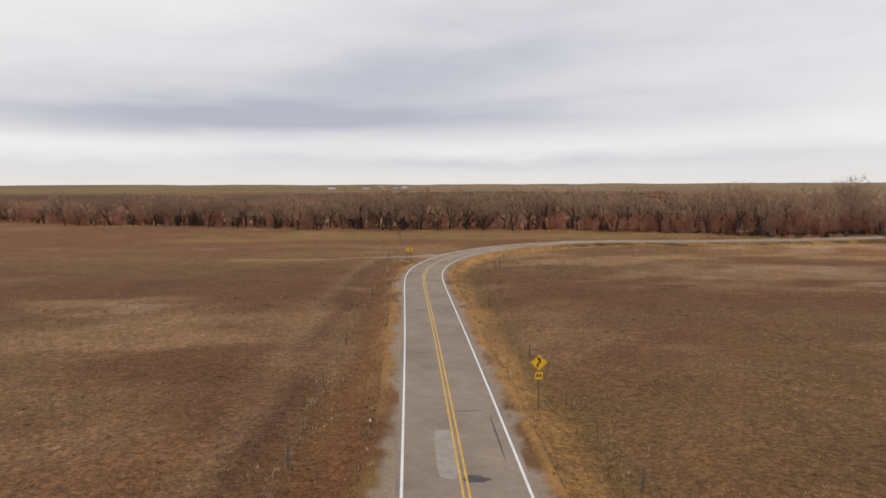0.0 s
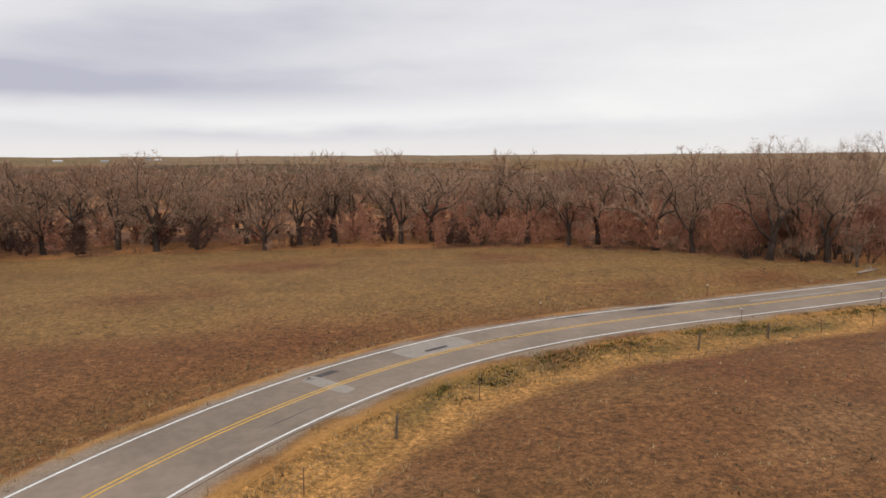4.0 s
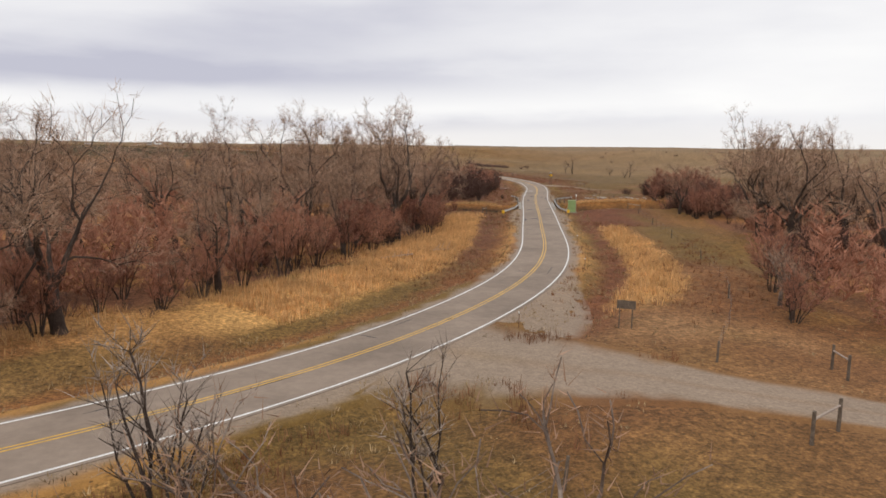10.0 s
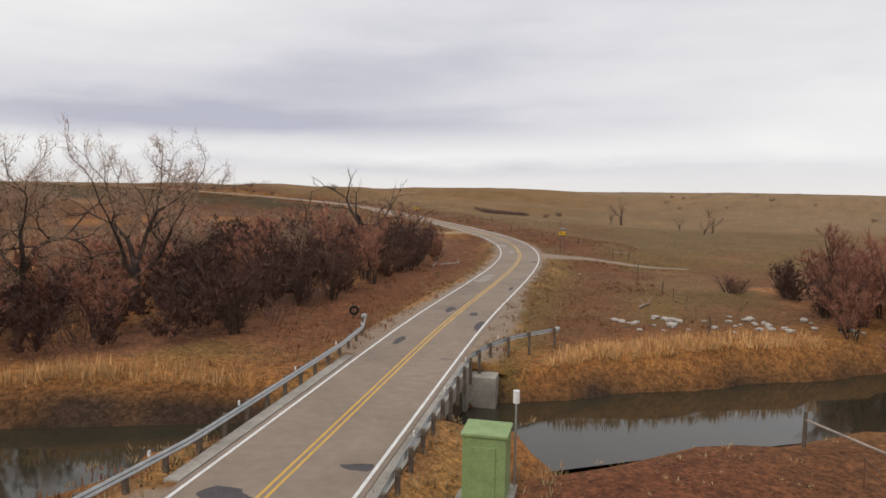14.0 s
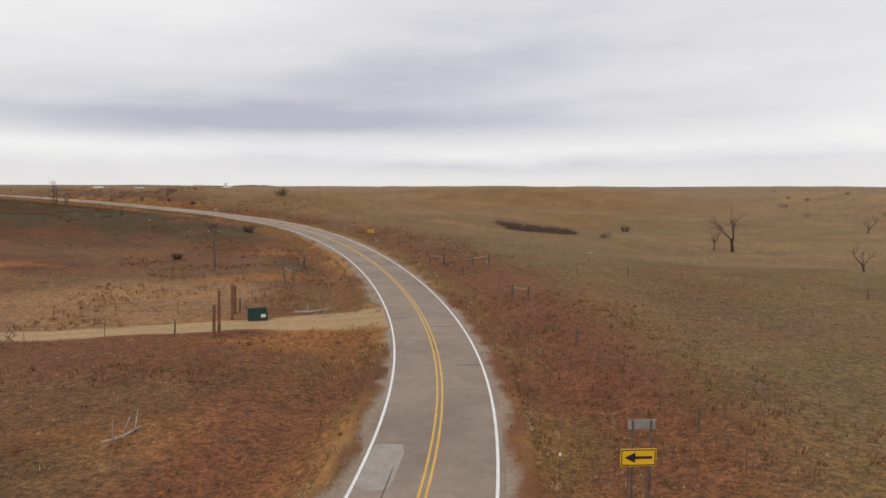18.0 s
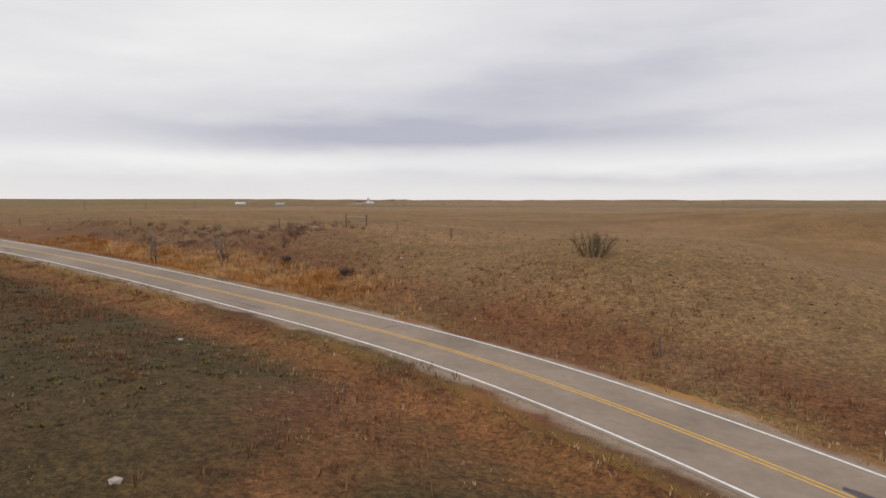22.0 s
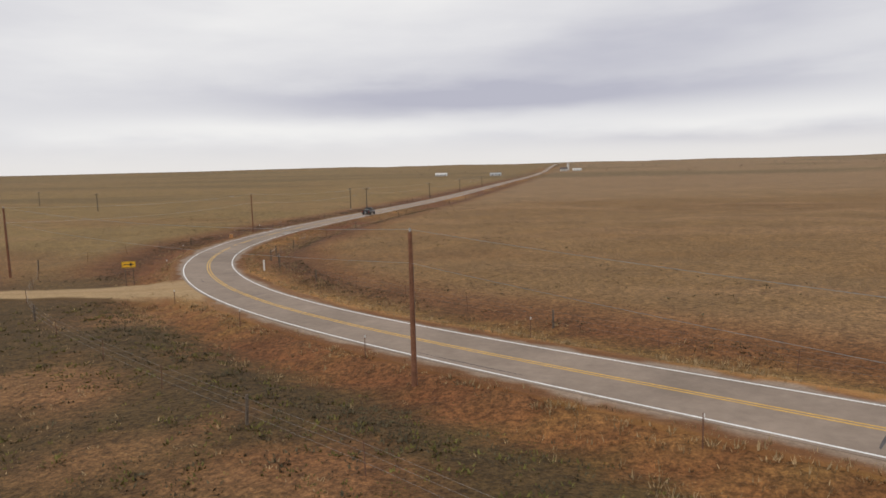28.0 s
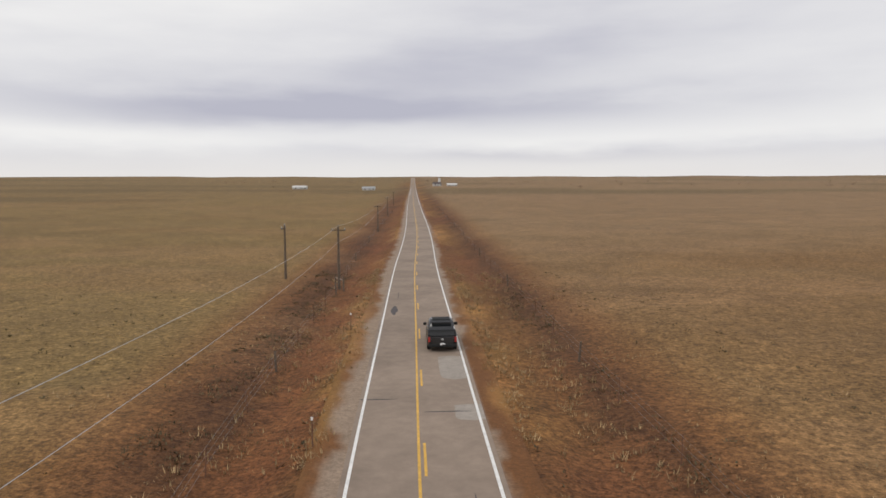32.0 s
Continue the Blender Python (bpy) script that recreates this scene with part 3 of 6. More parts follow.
    lay((0.27, 0.20, 0.105), smooth(285, 310, x) * smooth(480, 520, y) * smooth(760, 640, y) * smooth(0.5, 0.62, fbm(x * 0.4, y, 22, 96)) * 0.7)
    lay((0.205, 0.158, 0.068), plateau * ~right * smooth(11, 15, d) * smooth(5, -20, x) * smooth(628, 645, y) * 0.6)
    lay((0.205, 0.148, 0.072), plateau * right * smooth(12, 16, d) * 0.45)
    lay((0.125, 0.092, 0.038), ~right * smooth(10, 4, np.hypot((x + 26) * 0.7, y - 648)) * smooth(5, 6.5, d) * smooth(0.3, 0.5, mid) * 0.8)
    lay((0.275, 0.21, 0.13), smooth(210, 320, np.hypot(x - 110, y - 575)) * plateau * right * 0.6)
    lay((0.13, 0.105, 0.05), smooth(0.54, 0.62, fbm(x * 0.12, y, 60, 97)) * smooth(300, 420, np.hypot(x - 110, y - 575)) * (y > 620) * 0.6)
    # leaf litter and red grass in the woods
    a, b, c = in_woods(x, y)
    w = (a | b | c).astype(float)
    lay((0.20, 0.10, 0.055), w * 0.9)
    lay((0.36, 0.19, 0.07), w * smooth(0.42, 0.6, fbm(x, y, 12, 91)) * 0.8)
    lay((0.10, 0.055, 0.035), w * smooth(0.55, 0.7, fbm(x, y, 9, 92)) * 0.6)
    # verges: gold on the inside, red strips beyond the ditch
    edge = d + (small - 0.5) * 2.2
    lay((0.19, 0.135, 0.042), smooth(4.0, 5.0, edge) * smooth(9.0, 6.8, edge) * 0.75 * smooth(0.35, 0.6, mid + 0.1))
    lay(C_GOLD, smooth(3.8, 4.6, edge) * smooth(7.0, 5.6, edge) * right * smooth(160, 140, y) * 0.9)
    lay(C_GOLD, smooth(6.0, 6.8, edge) * smooth(9.0, 7.8, edge) * right * smooth(135, 155, y) * smooth(205, 190, y) * 0.9)
    lay((0.105, 0.092, 0.026), smooth(4.2, 4.8, edge) * smooth(6.4, 5.8, edge) * right * smooth(20, 32, x) * smooth(150, 130, x) * (y < 215) * smooth(0.3, 0.5, mid) * 0.85)
    lay(C_GOLD, smooth(3.4, 4.2, edge) * smooth(6.2, 5.0, edge) * smooth(0.35, 0.6, mid) * np.where((y > 505) & ~right, 0.25, 0.7))
    lay((0.20, 0.085, 0.036), smooth(4.6, 5.6, edge) * smooth(8.4, 6.8, edge) * ~right * 0.7)
    lay(C_RED, smooth(6.5, 8, edge) * smooth(17, 12, edge) * right * smooth(240, 270, y) * smooth(520, 480, y) * 0.65)
    lay(C_RED, smooth(4.5, 5.5, edge) * smooth(9, 7.5, edge) * smooth(640, 660, y) * 0.45)
    lay(C_DARK, smooth(7.5, 8.5, edge) * smooth(12, 10, edge) * smooth(630, 660, y) * 0.6)
    lay(C_RED, smooth(6, 8, edge) * smooth(15, 11, edge) * ~right * smooth(336, 345, y) * smooth(430, 415, y) * 0.9)
    lay((0.13, 0.058, 0.03), ~right * smooth(6.6, 7.4, edge) * smooth(11.5, 10.3, edge) * smooth(250, 268, y) * smooth(318, 306, y) * 0.85)
    lay((0.15, 0.060, 0.030), right * smooth(6.0, 7.0, edge) * smooth(np.where(y > 290, 19, 11.5), np.where(y > 290, 15, 10.3), edge) * smooth(226, 238, y) * smooth(326, 314, y) * 0.85)
    # reed beds
    reed = reed_mask(x, y)
    lay((0.50, 0.325, 0.125), reed)
    lay(C_ORANGE, reed * smooth(0.5, 0.68, mid) * 0.4)
    # creek banks
    cr = creek_distance(x, y)
    lay(C_ORANGE, smooth(11, 6.5, cr) * (np.abs(off) > 6) * 0.9)
    # near-black waterline: shade under the cut bank painted into the tint
    lay((0.05, 0.035, 0.024), smooth(4.2, 3.5, cr + (small - 0.5) * 1.6))
    # brightness by region: darkest in the south, fullest midway, raised on the pale patches
    level = 0.88 + 0.12 * smooth(330, 290, y) * smooth(110, 140, y) - 0.13 * smooth(140, 110, y) - 0.06 * right * smooth(125, 150, x) * smooth(225, 205, x) * smooth(236, 226, y) + 0.25 * np.clip(pale, 0, 1)
    return col * level[:, None] * np.array((1.14, 0.97, 0.85))


def reed_mask(x, y):
    arc, off, hgt = road_frame(x, y)
    e = (fbm(x, y, 7, 101) - 0.5) * 6
    left = smooth(9.5, 11.0, -off + e * 0.3) * smooth(21, 17, -off + e) * smooth(225, 238, y) * smooth(316, 300, y)
    rightb = smooth(9.0, 10, off + e * 0.4) * smooth(14.5, 12.5, off + e * 0.6) * smooth(234, 244, y) * smooth(292, 284, y)
    bank = smooth(5.5, 7, off) * smooth(14, 10, off + e * 0.6) * smooth(210, 190, x) * smooth(146, 166, x) * smooth(540, 550, y) * smooth(600, 590, y)
    cr = creek_distance(x, y)
    north = y > np.interp(x, [p[0] for p in CREEK], [p[1] for p in CREEK])
    creek = smooth(3.6, 4.4, cr) * smooth(7.5, 5.5, cr + e * 0.5) * (np.abs(off) > 8) * north
    creek = creek * smooth(284, 272, x)
    return np.clip(left + rightb + bank * 0.35 + creek, 0, 1)


def build_ground():
    xs = axis(-4300, 4400, -80, 335, 1.7)
    ys = axis(-2500, 4700, 0, 775, 1.7)
    gx, gy = np.meshgrid(xs, ys)
    x, y = gx.ravel(), gy.ravel()
    z = ground_height(x, y)
    nx, ny = len(xs), len(ys)
    k = np.arange(nx * ny).reshape(ny, nx)
    quads = np.stack([k[:-1, :-1], k[:-1, 1:], k[1:, 1:], k[1:, :-1]], -1).reshape(-1, 4)
    me = bpy.data.meshes.new("ground")
    me.vertices.add(len(x)); me.vertices.foreach_set("co", np.stack([x, y, z], 1).ravel())
    me.loops.add(quads.size); me.loops.foreach_set("vertex_index", quads.ravel())
    me.polygons.add(len(quads)); me.polygons.foreach_set("loop_start", np.arange(0, quads.size, 4)); me.polygons.foreach_set("loop_total", np.full(len(quads), 4))
    me.update(calc_edges=True)
    tint = me.color_attributes.new("tint", "FLOAT_COLOR", "POINT")
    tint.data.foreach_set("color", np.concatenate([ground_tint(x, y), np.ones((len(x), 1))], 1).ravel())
    me.materials.append(M_GROUND)
    me.shade_smooth()
    return tagged(new("ground", me), "rolling dry winter prairie with brown, red and golden grass", "ground", kind="structure")


build_ground()


def gz(x, y):
    return float(ground_height(np.array([x]), np.array([y]))[0])


S_END = float(ARC[-1])
HALF = 3.2
S_NARROW, S_NORTH = arc_at(84, 600.7), arc_at(4, 637)


def lane_scale(s):
    """The lanes are a little narrower north of the hill."""
    return 1.0 - 0.12 * min(1.0, max(0.0, (s - S_NARROW) / (S_NORTH - S_NARROW)))


def slab(name, s0, s1, lo, hi, top, low, mat, step=2.0):
    s = np.arange(s0, s1 + 1e-6, step)
    v, f = [], []
    for i, a in enumerate(s):
        k = lane_scale(a)
        for o, h in ((lo, low), (lo, top), (hi, top), (hi, low)):
            v.append(tuple(on_road(a, o * k, h)[0]))
        if i:
            k = 4 * i
            for j in range(4):
                q = (j + 1) % 4
                f.append((k - 4 + j, k - 4 + q, k + q, k + j))
    f += [(0, 1, 2, 3), tuple(len(v) - 4 + j for j in (3, 2, 1, 0))]
    return solid(name, v, f, mat)


road = tagged(new("road", slab("road", 0, S_END, -HALF, HALF, 0.0, -0.35, M_ASPHALT)), "worn grey two-lane asphalt road with patches and cracks", "road", kind="structure")
part("edge_line", slab("edge_line", 0, S_END, -2.98, -2.84, 0.006, -0.02, M_WHITE), road, "solid white edge line")
part("edge_line", slab("edge_line", 0, S_END, 2.84, 2.98, 0.006, -0.02, M_WHITE), road, "solid white edge line")
S_DASH = arc_at(-30.5, 676)
part("centre_line", slab("centre_line", 0, S_DASH, -0.20, -0.09, 0.006, -0.02, M_YELLOW), road, "double solid yellow centre line")
part("centre_line", slab("centre_line", 0, S_DASH, 0.09, 0.20, 0.006, -0.02, M_YELLOW), road, "double solid yellow centre line")
part("centre_line", slab("centre_line", S_DASH, S_END, -0.19, -0.07, 0.006, -0.02, M_YELLOW), road, "solid yellow centre line")
_dash = S_DASH + 4
while _dash < S_DASH + 420:
    part("dash", slab("dash", _dash, _dash + 3.0, 0.07, 0.19, 0.006, -0.02, M_YELLOW, 1.0), road, "yellow centre dash")
    _dash += 10.5
GRAVEL, DIRT = (0.30, 0.228, 0.168), (0.385, 0.262, 0.135)
S_BRIDGE, S_PULL = arc_at(237, 325), arc_at(204, 238.5)
SB = S_BRIDGE + 1.5


def strip(name, x, y, z, soil, bare):
    """A sheet over a grid of places that fades from bare soil (1) to the grass of the ground (0)."""
    rows, cols = x.shape
    k = np.arange(rows * cols).reshape(rows, cols)
    quads = np.stack([k[:-1, :-1], k[:-1, 1:], k[1:, 1:], k[1:, :-1]], -1).reshape(-1, 4)
    me = bpy.data.meshes.new(name)
    me.from_pydata(np.stack([x.ravel(), y.ravel(), z.ravel()], 1).tolist(), [], quads.tolist())
    w = bare.reshape(-1, 1)
    col = ground_tint(x.ravel(), y.ravel()) * (1 - w) + np.array(soil) * w
    tint = me.color_attributes.new("tint", "FLOAT_COLOR", "POINT")
    tint.data.foreach_set("color", np.concatenate([col, np.ones((len(col), 1))], 1).ravel())
    me.materials.append(M_SOIL)
    me.shade_smooth()
    return me


def bump_at(s, centre, width):
    return np.exp(-((s - centre) / width) ** 2)


def shoulder(side, label):
    """Gravel along the road's edge, wider at the pull-out and the bridge, ragged towards the grass."""
    s = np.concatenate([np.arange(0, 1420, 0.6), np.arange(1420, S_END, 4.0)])
    k = 1.0 - 0.12 * np.clip((s - S_NARROW) / (S_NORTH - S_NARROW), 0, 1)
    edge = 3.75 - 0.25 * smooth(S_NARROW, S_NORTH, s) + 0.8 * (vnoise(s, s * 0 + side * 31, 14.0, 5) - 0.5) + 1.9 * bump_at(s, S_BRIDGE - 20, 12) + 1.5 * bump_at(s, S_BRIDGE + 20, 14)
    if side > 0:
        edge += 5.2 * bump_at(s, S_PULL - 4, 13) + 0.8 * bump_at(s, S_PULL + 35, 22)
    else:
        edge += 0.5 * smooth(S_NORTH, S_NORTH + 60, s)
    edge = np.where(np.abs(s - SB) < 9.5, 3.3, edge)
    wide = np.where(np.abs(s - SB) < 9.5, 3.8, np.maximum(4.8, edge + 1.1))
    off = 3.1 + (wide[:, None] - 3.1) * np.linspace(0, 1, 8)[None]
    off = off * k[:, None]
    px, py, pz = (np.interp(s, ARC, ROAD[:, i])[:, None] for i in range(3))
    rx, ry = (np.interp(s, ARC, RIGHT[:, i])[:, None] for i in range(2))
    x, y = px + rx * off * side, py + ry * off * side
    gh = ground_height(x.ravel(), y.ravel()).reshape(x.shape)
    z = np.where(off < 4.2, pz - 0.03 - 0.02 * (off - 3.1), np.minimum(gh + 0.06, pz - 0.05))
    z[:, -2] = np.minimum(z[:, -2], gh[:, -2] + 0.03)
    z[:, -1] = gh[:, -1] - 0.3
    ragged = (fbm(x.ravel(), y.ravel(), 2.2, 17).reshape(x.shape) - 0.5) * 1.8
    bare = smooth(0.35, -0.35, off / k[:, None] - edge[:, None] + ragged) * 0.9
    bare[:, 0] = np.maximum(bare[:, 0], 0.75)
    return tagged(new("shoulder", strip("shoulder", x, y, z, GRAVEL, bare)), label, "shoulder", kind="structure")


shoulder(-1, "pale gravel shoulder that fades into dry grass")
shoulder(1, "pale gravel shoulder and pull-out that fade into dry grass")

# ---- bare cottonwoods ----


def settle(height, *parts):
    """Scale lists of vertices so that the highest one stands at the given height."""
    k = height / max(p[2] for v in parts for p in v)
    for v in parts:
        v[:] = [(x * k, y * k, z * k) for x, y, z in v]


def grow_cottonwood(seed, height, spread, limbs, lean=0.0, fuzz=9, thick=0.017, stout=1.0, depth=3, bark=None):
    """An old bare cottonwood: stout trunk, heavy crooked limbs that fork four times, and a haze of fine twigs."""
    rng = random.Random(seed)
    tv, tf, cv, cf, wv, wf, tips = [], [], [], [], [], [], []

    def rv(k):
        return Vector((rng.gauss(0, k), rng.gauss(0, k), rng.gauss(0, k)))

    def branch(p, d, length, r, level):
        segs, sides = (5, 4, 3, 2)[level], (7, 6, 4, 3)[level]
        crook = (0.17, 0.24, 0.28, 0.3)[level]
        for i in range(segs):
            q = p + d * (length / segs) * rng.uniform(0.8, 1.2)
            r2 = max(r * 0.88, 0.012)
            tube(cv, cf, p, q, r, r2, sides)
            p, r = q, r2
            d = (d + rv(crook) + Vector((0, 0, 0.05 if level < 2 else 0.02))).normalized()
            if level > depth - 2:
                tips.append((p.copy(), d.copy()))
            if level < depth and i and rng.random() < 0.42:
                side = (d * 0.45 + rv(0.55)).normalized()
                branch(p, side, length * rng.uniform(0.4, 0.65), r * 0.5, level + 1)
        if level < depth:
            turn = rng.uniform(0, 6.28)
            for k in range(rng.choice((2, 2, 3))):
                u = d.cross(Vector((math.cos(turn + 2.4 * k), math.sin(turn + 2.4 * k), 0.3))).normalized()
                branch(p, (d + u * rng.uniform(0.45, 0.9) + Vector((0, 0, 0.12))).normalized(), length * rng.uniform(0.58, 0.82), r * rng.uniform(0.62, 0.8), level + 1)
    r0 = height * 0.027
    d0 = Vector((lean, lean * 0.4, 1)).normalized()
    p = Vector((0, 0, -0.4))
    tube(tv, tf, p, p + d0 * 0.9, r0 * 1.5, r0 * 1.1, 9)
    p, r, d = p + d0 * 0.9, r0 * 1.1, d0
    for i in range(4):
        q = p + d * height * 0.05
        tube(tv, tf, p, q, r, r * 0.95, 9)
        p, r = q, r * 0.95
        d = (d + rv(0.07)).normalized()
    turn = rng.uniform(0, 6.28)
    for k in range(limbs):
        a, tilt = turn + 6.283 * k / limbs + rng.uniform(-0.5, 0.5), rng.uniform(0.25, 1.0) * spread
        branch(p - d * height * 0.04 * (k % 3), Vector((math.cos(a) * tilt, math.sin(a) * tilt, 1)).normalized(), height * rng.uniform(0.26, 0.36), r * rng.uniform(0.5, 0.72) * stout, 0)
    for p, d in tips:
        for _ in range(fuzz):
            t = (d * 0.5 + rv(0.5) + Vector((0, 0, 0.25))).normalized()
            o = p + rv(height * 0.012)
            blade(wv, wf, o, o + t * height * rng.uniform(0.025, 0.07), thick, rng)
    settle(height, tv, cv, wv)
    bark = bark or M_BARK
    return solid("trunk", tv, tf, bark, True), solid("limb", cv, cf, bark), solid("crown", wv, wf, M_TWIG)


def grow_bush(seed, height, stems, mat, fuzz=12, thick=0.017, low=0.3, splay=0.55):
    """A many-stemmed bushy tree: thin dark crooked stems that open into a soft rounded head of fine twigs."""
    rng = random.Random(seed)
    cv, cf, wv, wf = [], [], [], []
    for k in range(stems):
        a = 6.283 * k / stems + rng.uniform(-0.5, 0.5)
        tilt = rng.uniform(0.05, splay)
        d = Vector((math.cos(a) * tilt, math.sin(a) * tilt, 1)).normalized()
        p, r = Vector((math.cos(a) * 0.3, math.sin(a) * 0.3, -0.2)), height * rng.uniform(0.008, 0.014)
        reach = height * rng.uniform(0.6, 0.85)
        for i in range(6):
            q = p + d * reach / 6
            tube(cv, cf, p, q, r, r * 0.82, 4)
            p, r = q, r * 0.82
            d = (d + Vector((rng.uniform(-.24, .24), rng.uniform(-.24, .24), 0.04))).normalized()
            if (i + 1) / 6 < low:
                continue
            for _ in range(3):
                e = (d * 0.5 + Vector((rng.gauss(0, .55), rng.gauss(0, .55), rng.uniform(0.0, 0.6)))).normalized()
                b = p + e * height * rng.uniform(0.08, 0.2)
                tube(cv, cf, p, b, r * 0.5, r * 0.25, 3)
                for _ in range(fuzz * 2):
                    s = p.lerp(b, rng.uniform(0.2, 1.05))
                    t = (e * 0.4 + Vector((rng.gauss(0, .5), rng.gauss(0, .5), rng.uniform(-0.1, 0.9)))).normalized()
                    blade(wv, wf, s, s + t * height * rng.uniform(0.05, 0.12), thick, rng)
    settle(height, cv, wv)
    return solid("trunk", cv, cf, M_BARK), solid("crown", wv, wf, mat)


def blade(v, f, a, b, r, rng):
    """One hair-fine tapered twig."""
    u = (b - a).cross(Vector((rng.uniform(-1, 1), rng.uniform(-1, 1), rng.uniform(-1, 1)))).normalized() * r
    i = len(v)
    v += [tuple(a + u), tuple(a - u), tuple(b)]
    f.append((i, i + 1, i + 2))


def spike(v, f, a, b, r):
    d = (b - a).normalized()
    u = d.cross(Vector((0.3, 0.2, 0.93))).normalized()
    w = d.cross(u)
    i = len(v)
    v += [tuple(a + u * r), tuple(a - u * r * 0.5 + w * r * 0.87), tuple(a - u * r * 0.5 - w * r * 0.87), tuple(b)]
    f += [(i, i + 1, i + 3), (i + 1, i + 2, i + 3), (i + 2, i, i + 3)]


SIZES = ((11, 16.0, 1.0, 4), (12, 16.0, 0.8, 5), (13, 16.0, 1.15, 4, 0.15), (14, 16.0, 0.7, 5), (15, 16.0, 1.1, 4, -0.12), (16, 16.0, 0.95, 5, 0.05))
TREES = [grow_cottonwood(*k, fuzz=12, thick=0.016) for k in SIZES]
FAR_TREES = [grow_cottonwood(k[0] + 20, *k[1:3], k[3] + 1, *k[4:], fuzz=11, thick=0.034, depth=2) for k in SIZES]
DEAD = [grow_cottonwood(81, 6.0, 0.8, 4, 0.16, 4, 0.012, 1.3, 2, M_DEADBARK), grow_cottonwood(82, 6.6, 0.55, 5, -0.14, 5, 0.012, 1.2, 2, M_DEADBARK), grow_cottonwood(83, 5.6, 1.0, 4, 0.24, 4, 0.012, 1.3, 2, M_DEADBARK)]
BUSHES = [grow_bush(41 + k, h, n, M_BUSH) for k, (h, n) in enumerate(((6.5, 8), (7.5, 7), (5.5, 9), (8.2, 7)))]
DARK_BUSHES = [grow_bush(51 + k, h, n, M_BUSH_DARK, 10, 0.015, 0.0, 0.6) for k, (h, n) in enumerate(((5.4, 11), (6.8, 9), (4.4, 12)))]
FAR_BUSHES = [grow_bush(41 + k, h, 5, M_BUSH, 6, 0.05, 0.15) for k, h in enumerate((6.5, 7.5, 5.5, 8.2))] + [grow_bush(51 + k, h, 6, M_BUSH_DARK, 6, 0.05, 0.0, 0.7) for k, h in enumerate((5.4, 6.4, 4.4))]
WOOD_LABEL = "tall bare grey-brown cottonwood with crooked spreading limbs"


def plant(pair, x, y, turn, size, name="cottonwood", label=WOOD_LABEL, group="bare cottonwoods", sink=0.1):
    t = thing(name, label, "tree", x, y, gz(x, y) - sink, turn, group)
    t.scale = (size, size, size)
    for me in pair:
        part(me.name.split(".")[0], me, t)
    return t


rng = random.Random(5)
spots = []


def scatter(test, x0, x1, y0, y1, gap, count, tries=16000):
    """Places in a region that passes the test, no two nearer than gap."""
    got = []
    cx, cy = np.array([rng.uniform(x0, x1) for _ in range(tries)]), np.array([rng.uniform(y0, y1) for _ in range(tries)])
    ok = test(cx, cy)
    cells = {}
    for a, b in spots:
        cells.setdefault((int(a // gap), int(b // gap)), []).append((a, b))
    for x, y in zip(cx[ok], cy[ok]):
        if len(got) >= count:
            break
        k = (int(x // gap), int(y // gap))
        if any((x - a) ** 2 + (y - b) ** 2 < gap * gap for i in (-1, 0, 1) for j in (-1, 0, 1) for a, b in cells.get((k[0] + i, k[1] + j), ())):
            continue
        cells.setdefault(k, []).append((x, y))
        spots.append((x, y)); got.append((x, y))
    return got


def woods_at(k):
    def test(x, y):
        ok = in_woods(x, y)[k] & (creek_distance(x, y) > 5.5)
        ok[ok] = np.abs(road_frame(x[ok], y[ok])[1]) > 7.2
        return ok
    return test


def wood_edge(x, y):
    """In the main wood within 25 m of its road side."""
    return woods_at(0)(x, y) & ~in_woods(x - 6, y - 24)[0]


GROVE = scatter(wood_edge, -220, 222, 185, 345, 7.5, 60) + scatter(woods_at(0), 90, 222, 190, 400, 9.5, 42) + scatter(wood_edge, -130, 92, 185, 345, 6.0, 55) + scatter(woods_at(0), -240, 100, 190, 400, 11.0, 45) + scatter(woods_at(2), 232, 330, 205, 300, 8.0, 18)
for i, (x, y) in enumerate(GROVE):
    near = abs(road_frame(np.array([x]), np.array([y]))[1][0]) < 32
    plant((TREES if near else FAR_TREES)[rng.randrange(6)], x, y, rng.uniform(0, 360), rng.uniform(0.68, 1.05) * (0.8 if y < 236 and x > 130 else 0.82 if x < -40 else 1.0))
for x, y in scatter(woods_at(1), 205, 246, 336, 418, 8.0, 6):
    plant(FAR_TREES[rng.randrange(6)], x, y, rng.uniform(0, 360), rng.uniform(0.4, 0.55))
spots = []
WILLOWS = [(x, y, rng.randrange(7) if x < 60 or x > 232 else rng.randrange(4), rng.uniform(0.55, 1.1) * (0.8 if x > 240 else 1.0)) for x, y in scatter(wood_edge, 50, 222, 185, 345, 2.7, 250) + scatter(wood_edge, -240, 50, 185, 345, 3.0, 270) + scatter(woods_at(0), 60, 222, 190, 400, 4.2, 170) + scatter(woods_at(2), 232, 330, 205, 366, 3.2, 180)]
WILLOWS += [(x, y, 4 + rng.randrange(3) if rng.random() < 0.86 else rng.randrange(4), rng.uniform(0.5, 1.05)) for x, y in scatter(woods_at(1), 203, 249, 334, 418, 2.5, 240)]
WILLOWS += [(x, y, 4 + rng.randrange(3), rng.uniform(0.4, 0.75)) for x, y in scatter(woods_at(0), 172, 213, 250, 322, 2.2, 60)]
WILLOWS += [(x, y, k % 4, 0.75) for k, (x, y) in enumerate(((226, 231), (229, 235.5), (232, 229), (231.5, 241), (235.5, 247), (238, 236), (240.5, 255), (247, 263), (234, 223), (243, 247)))]
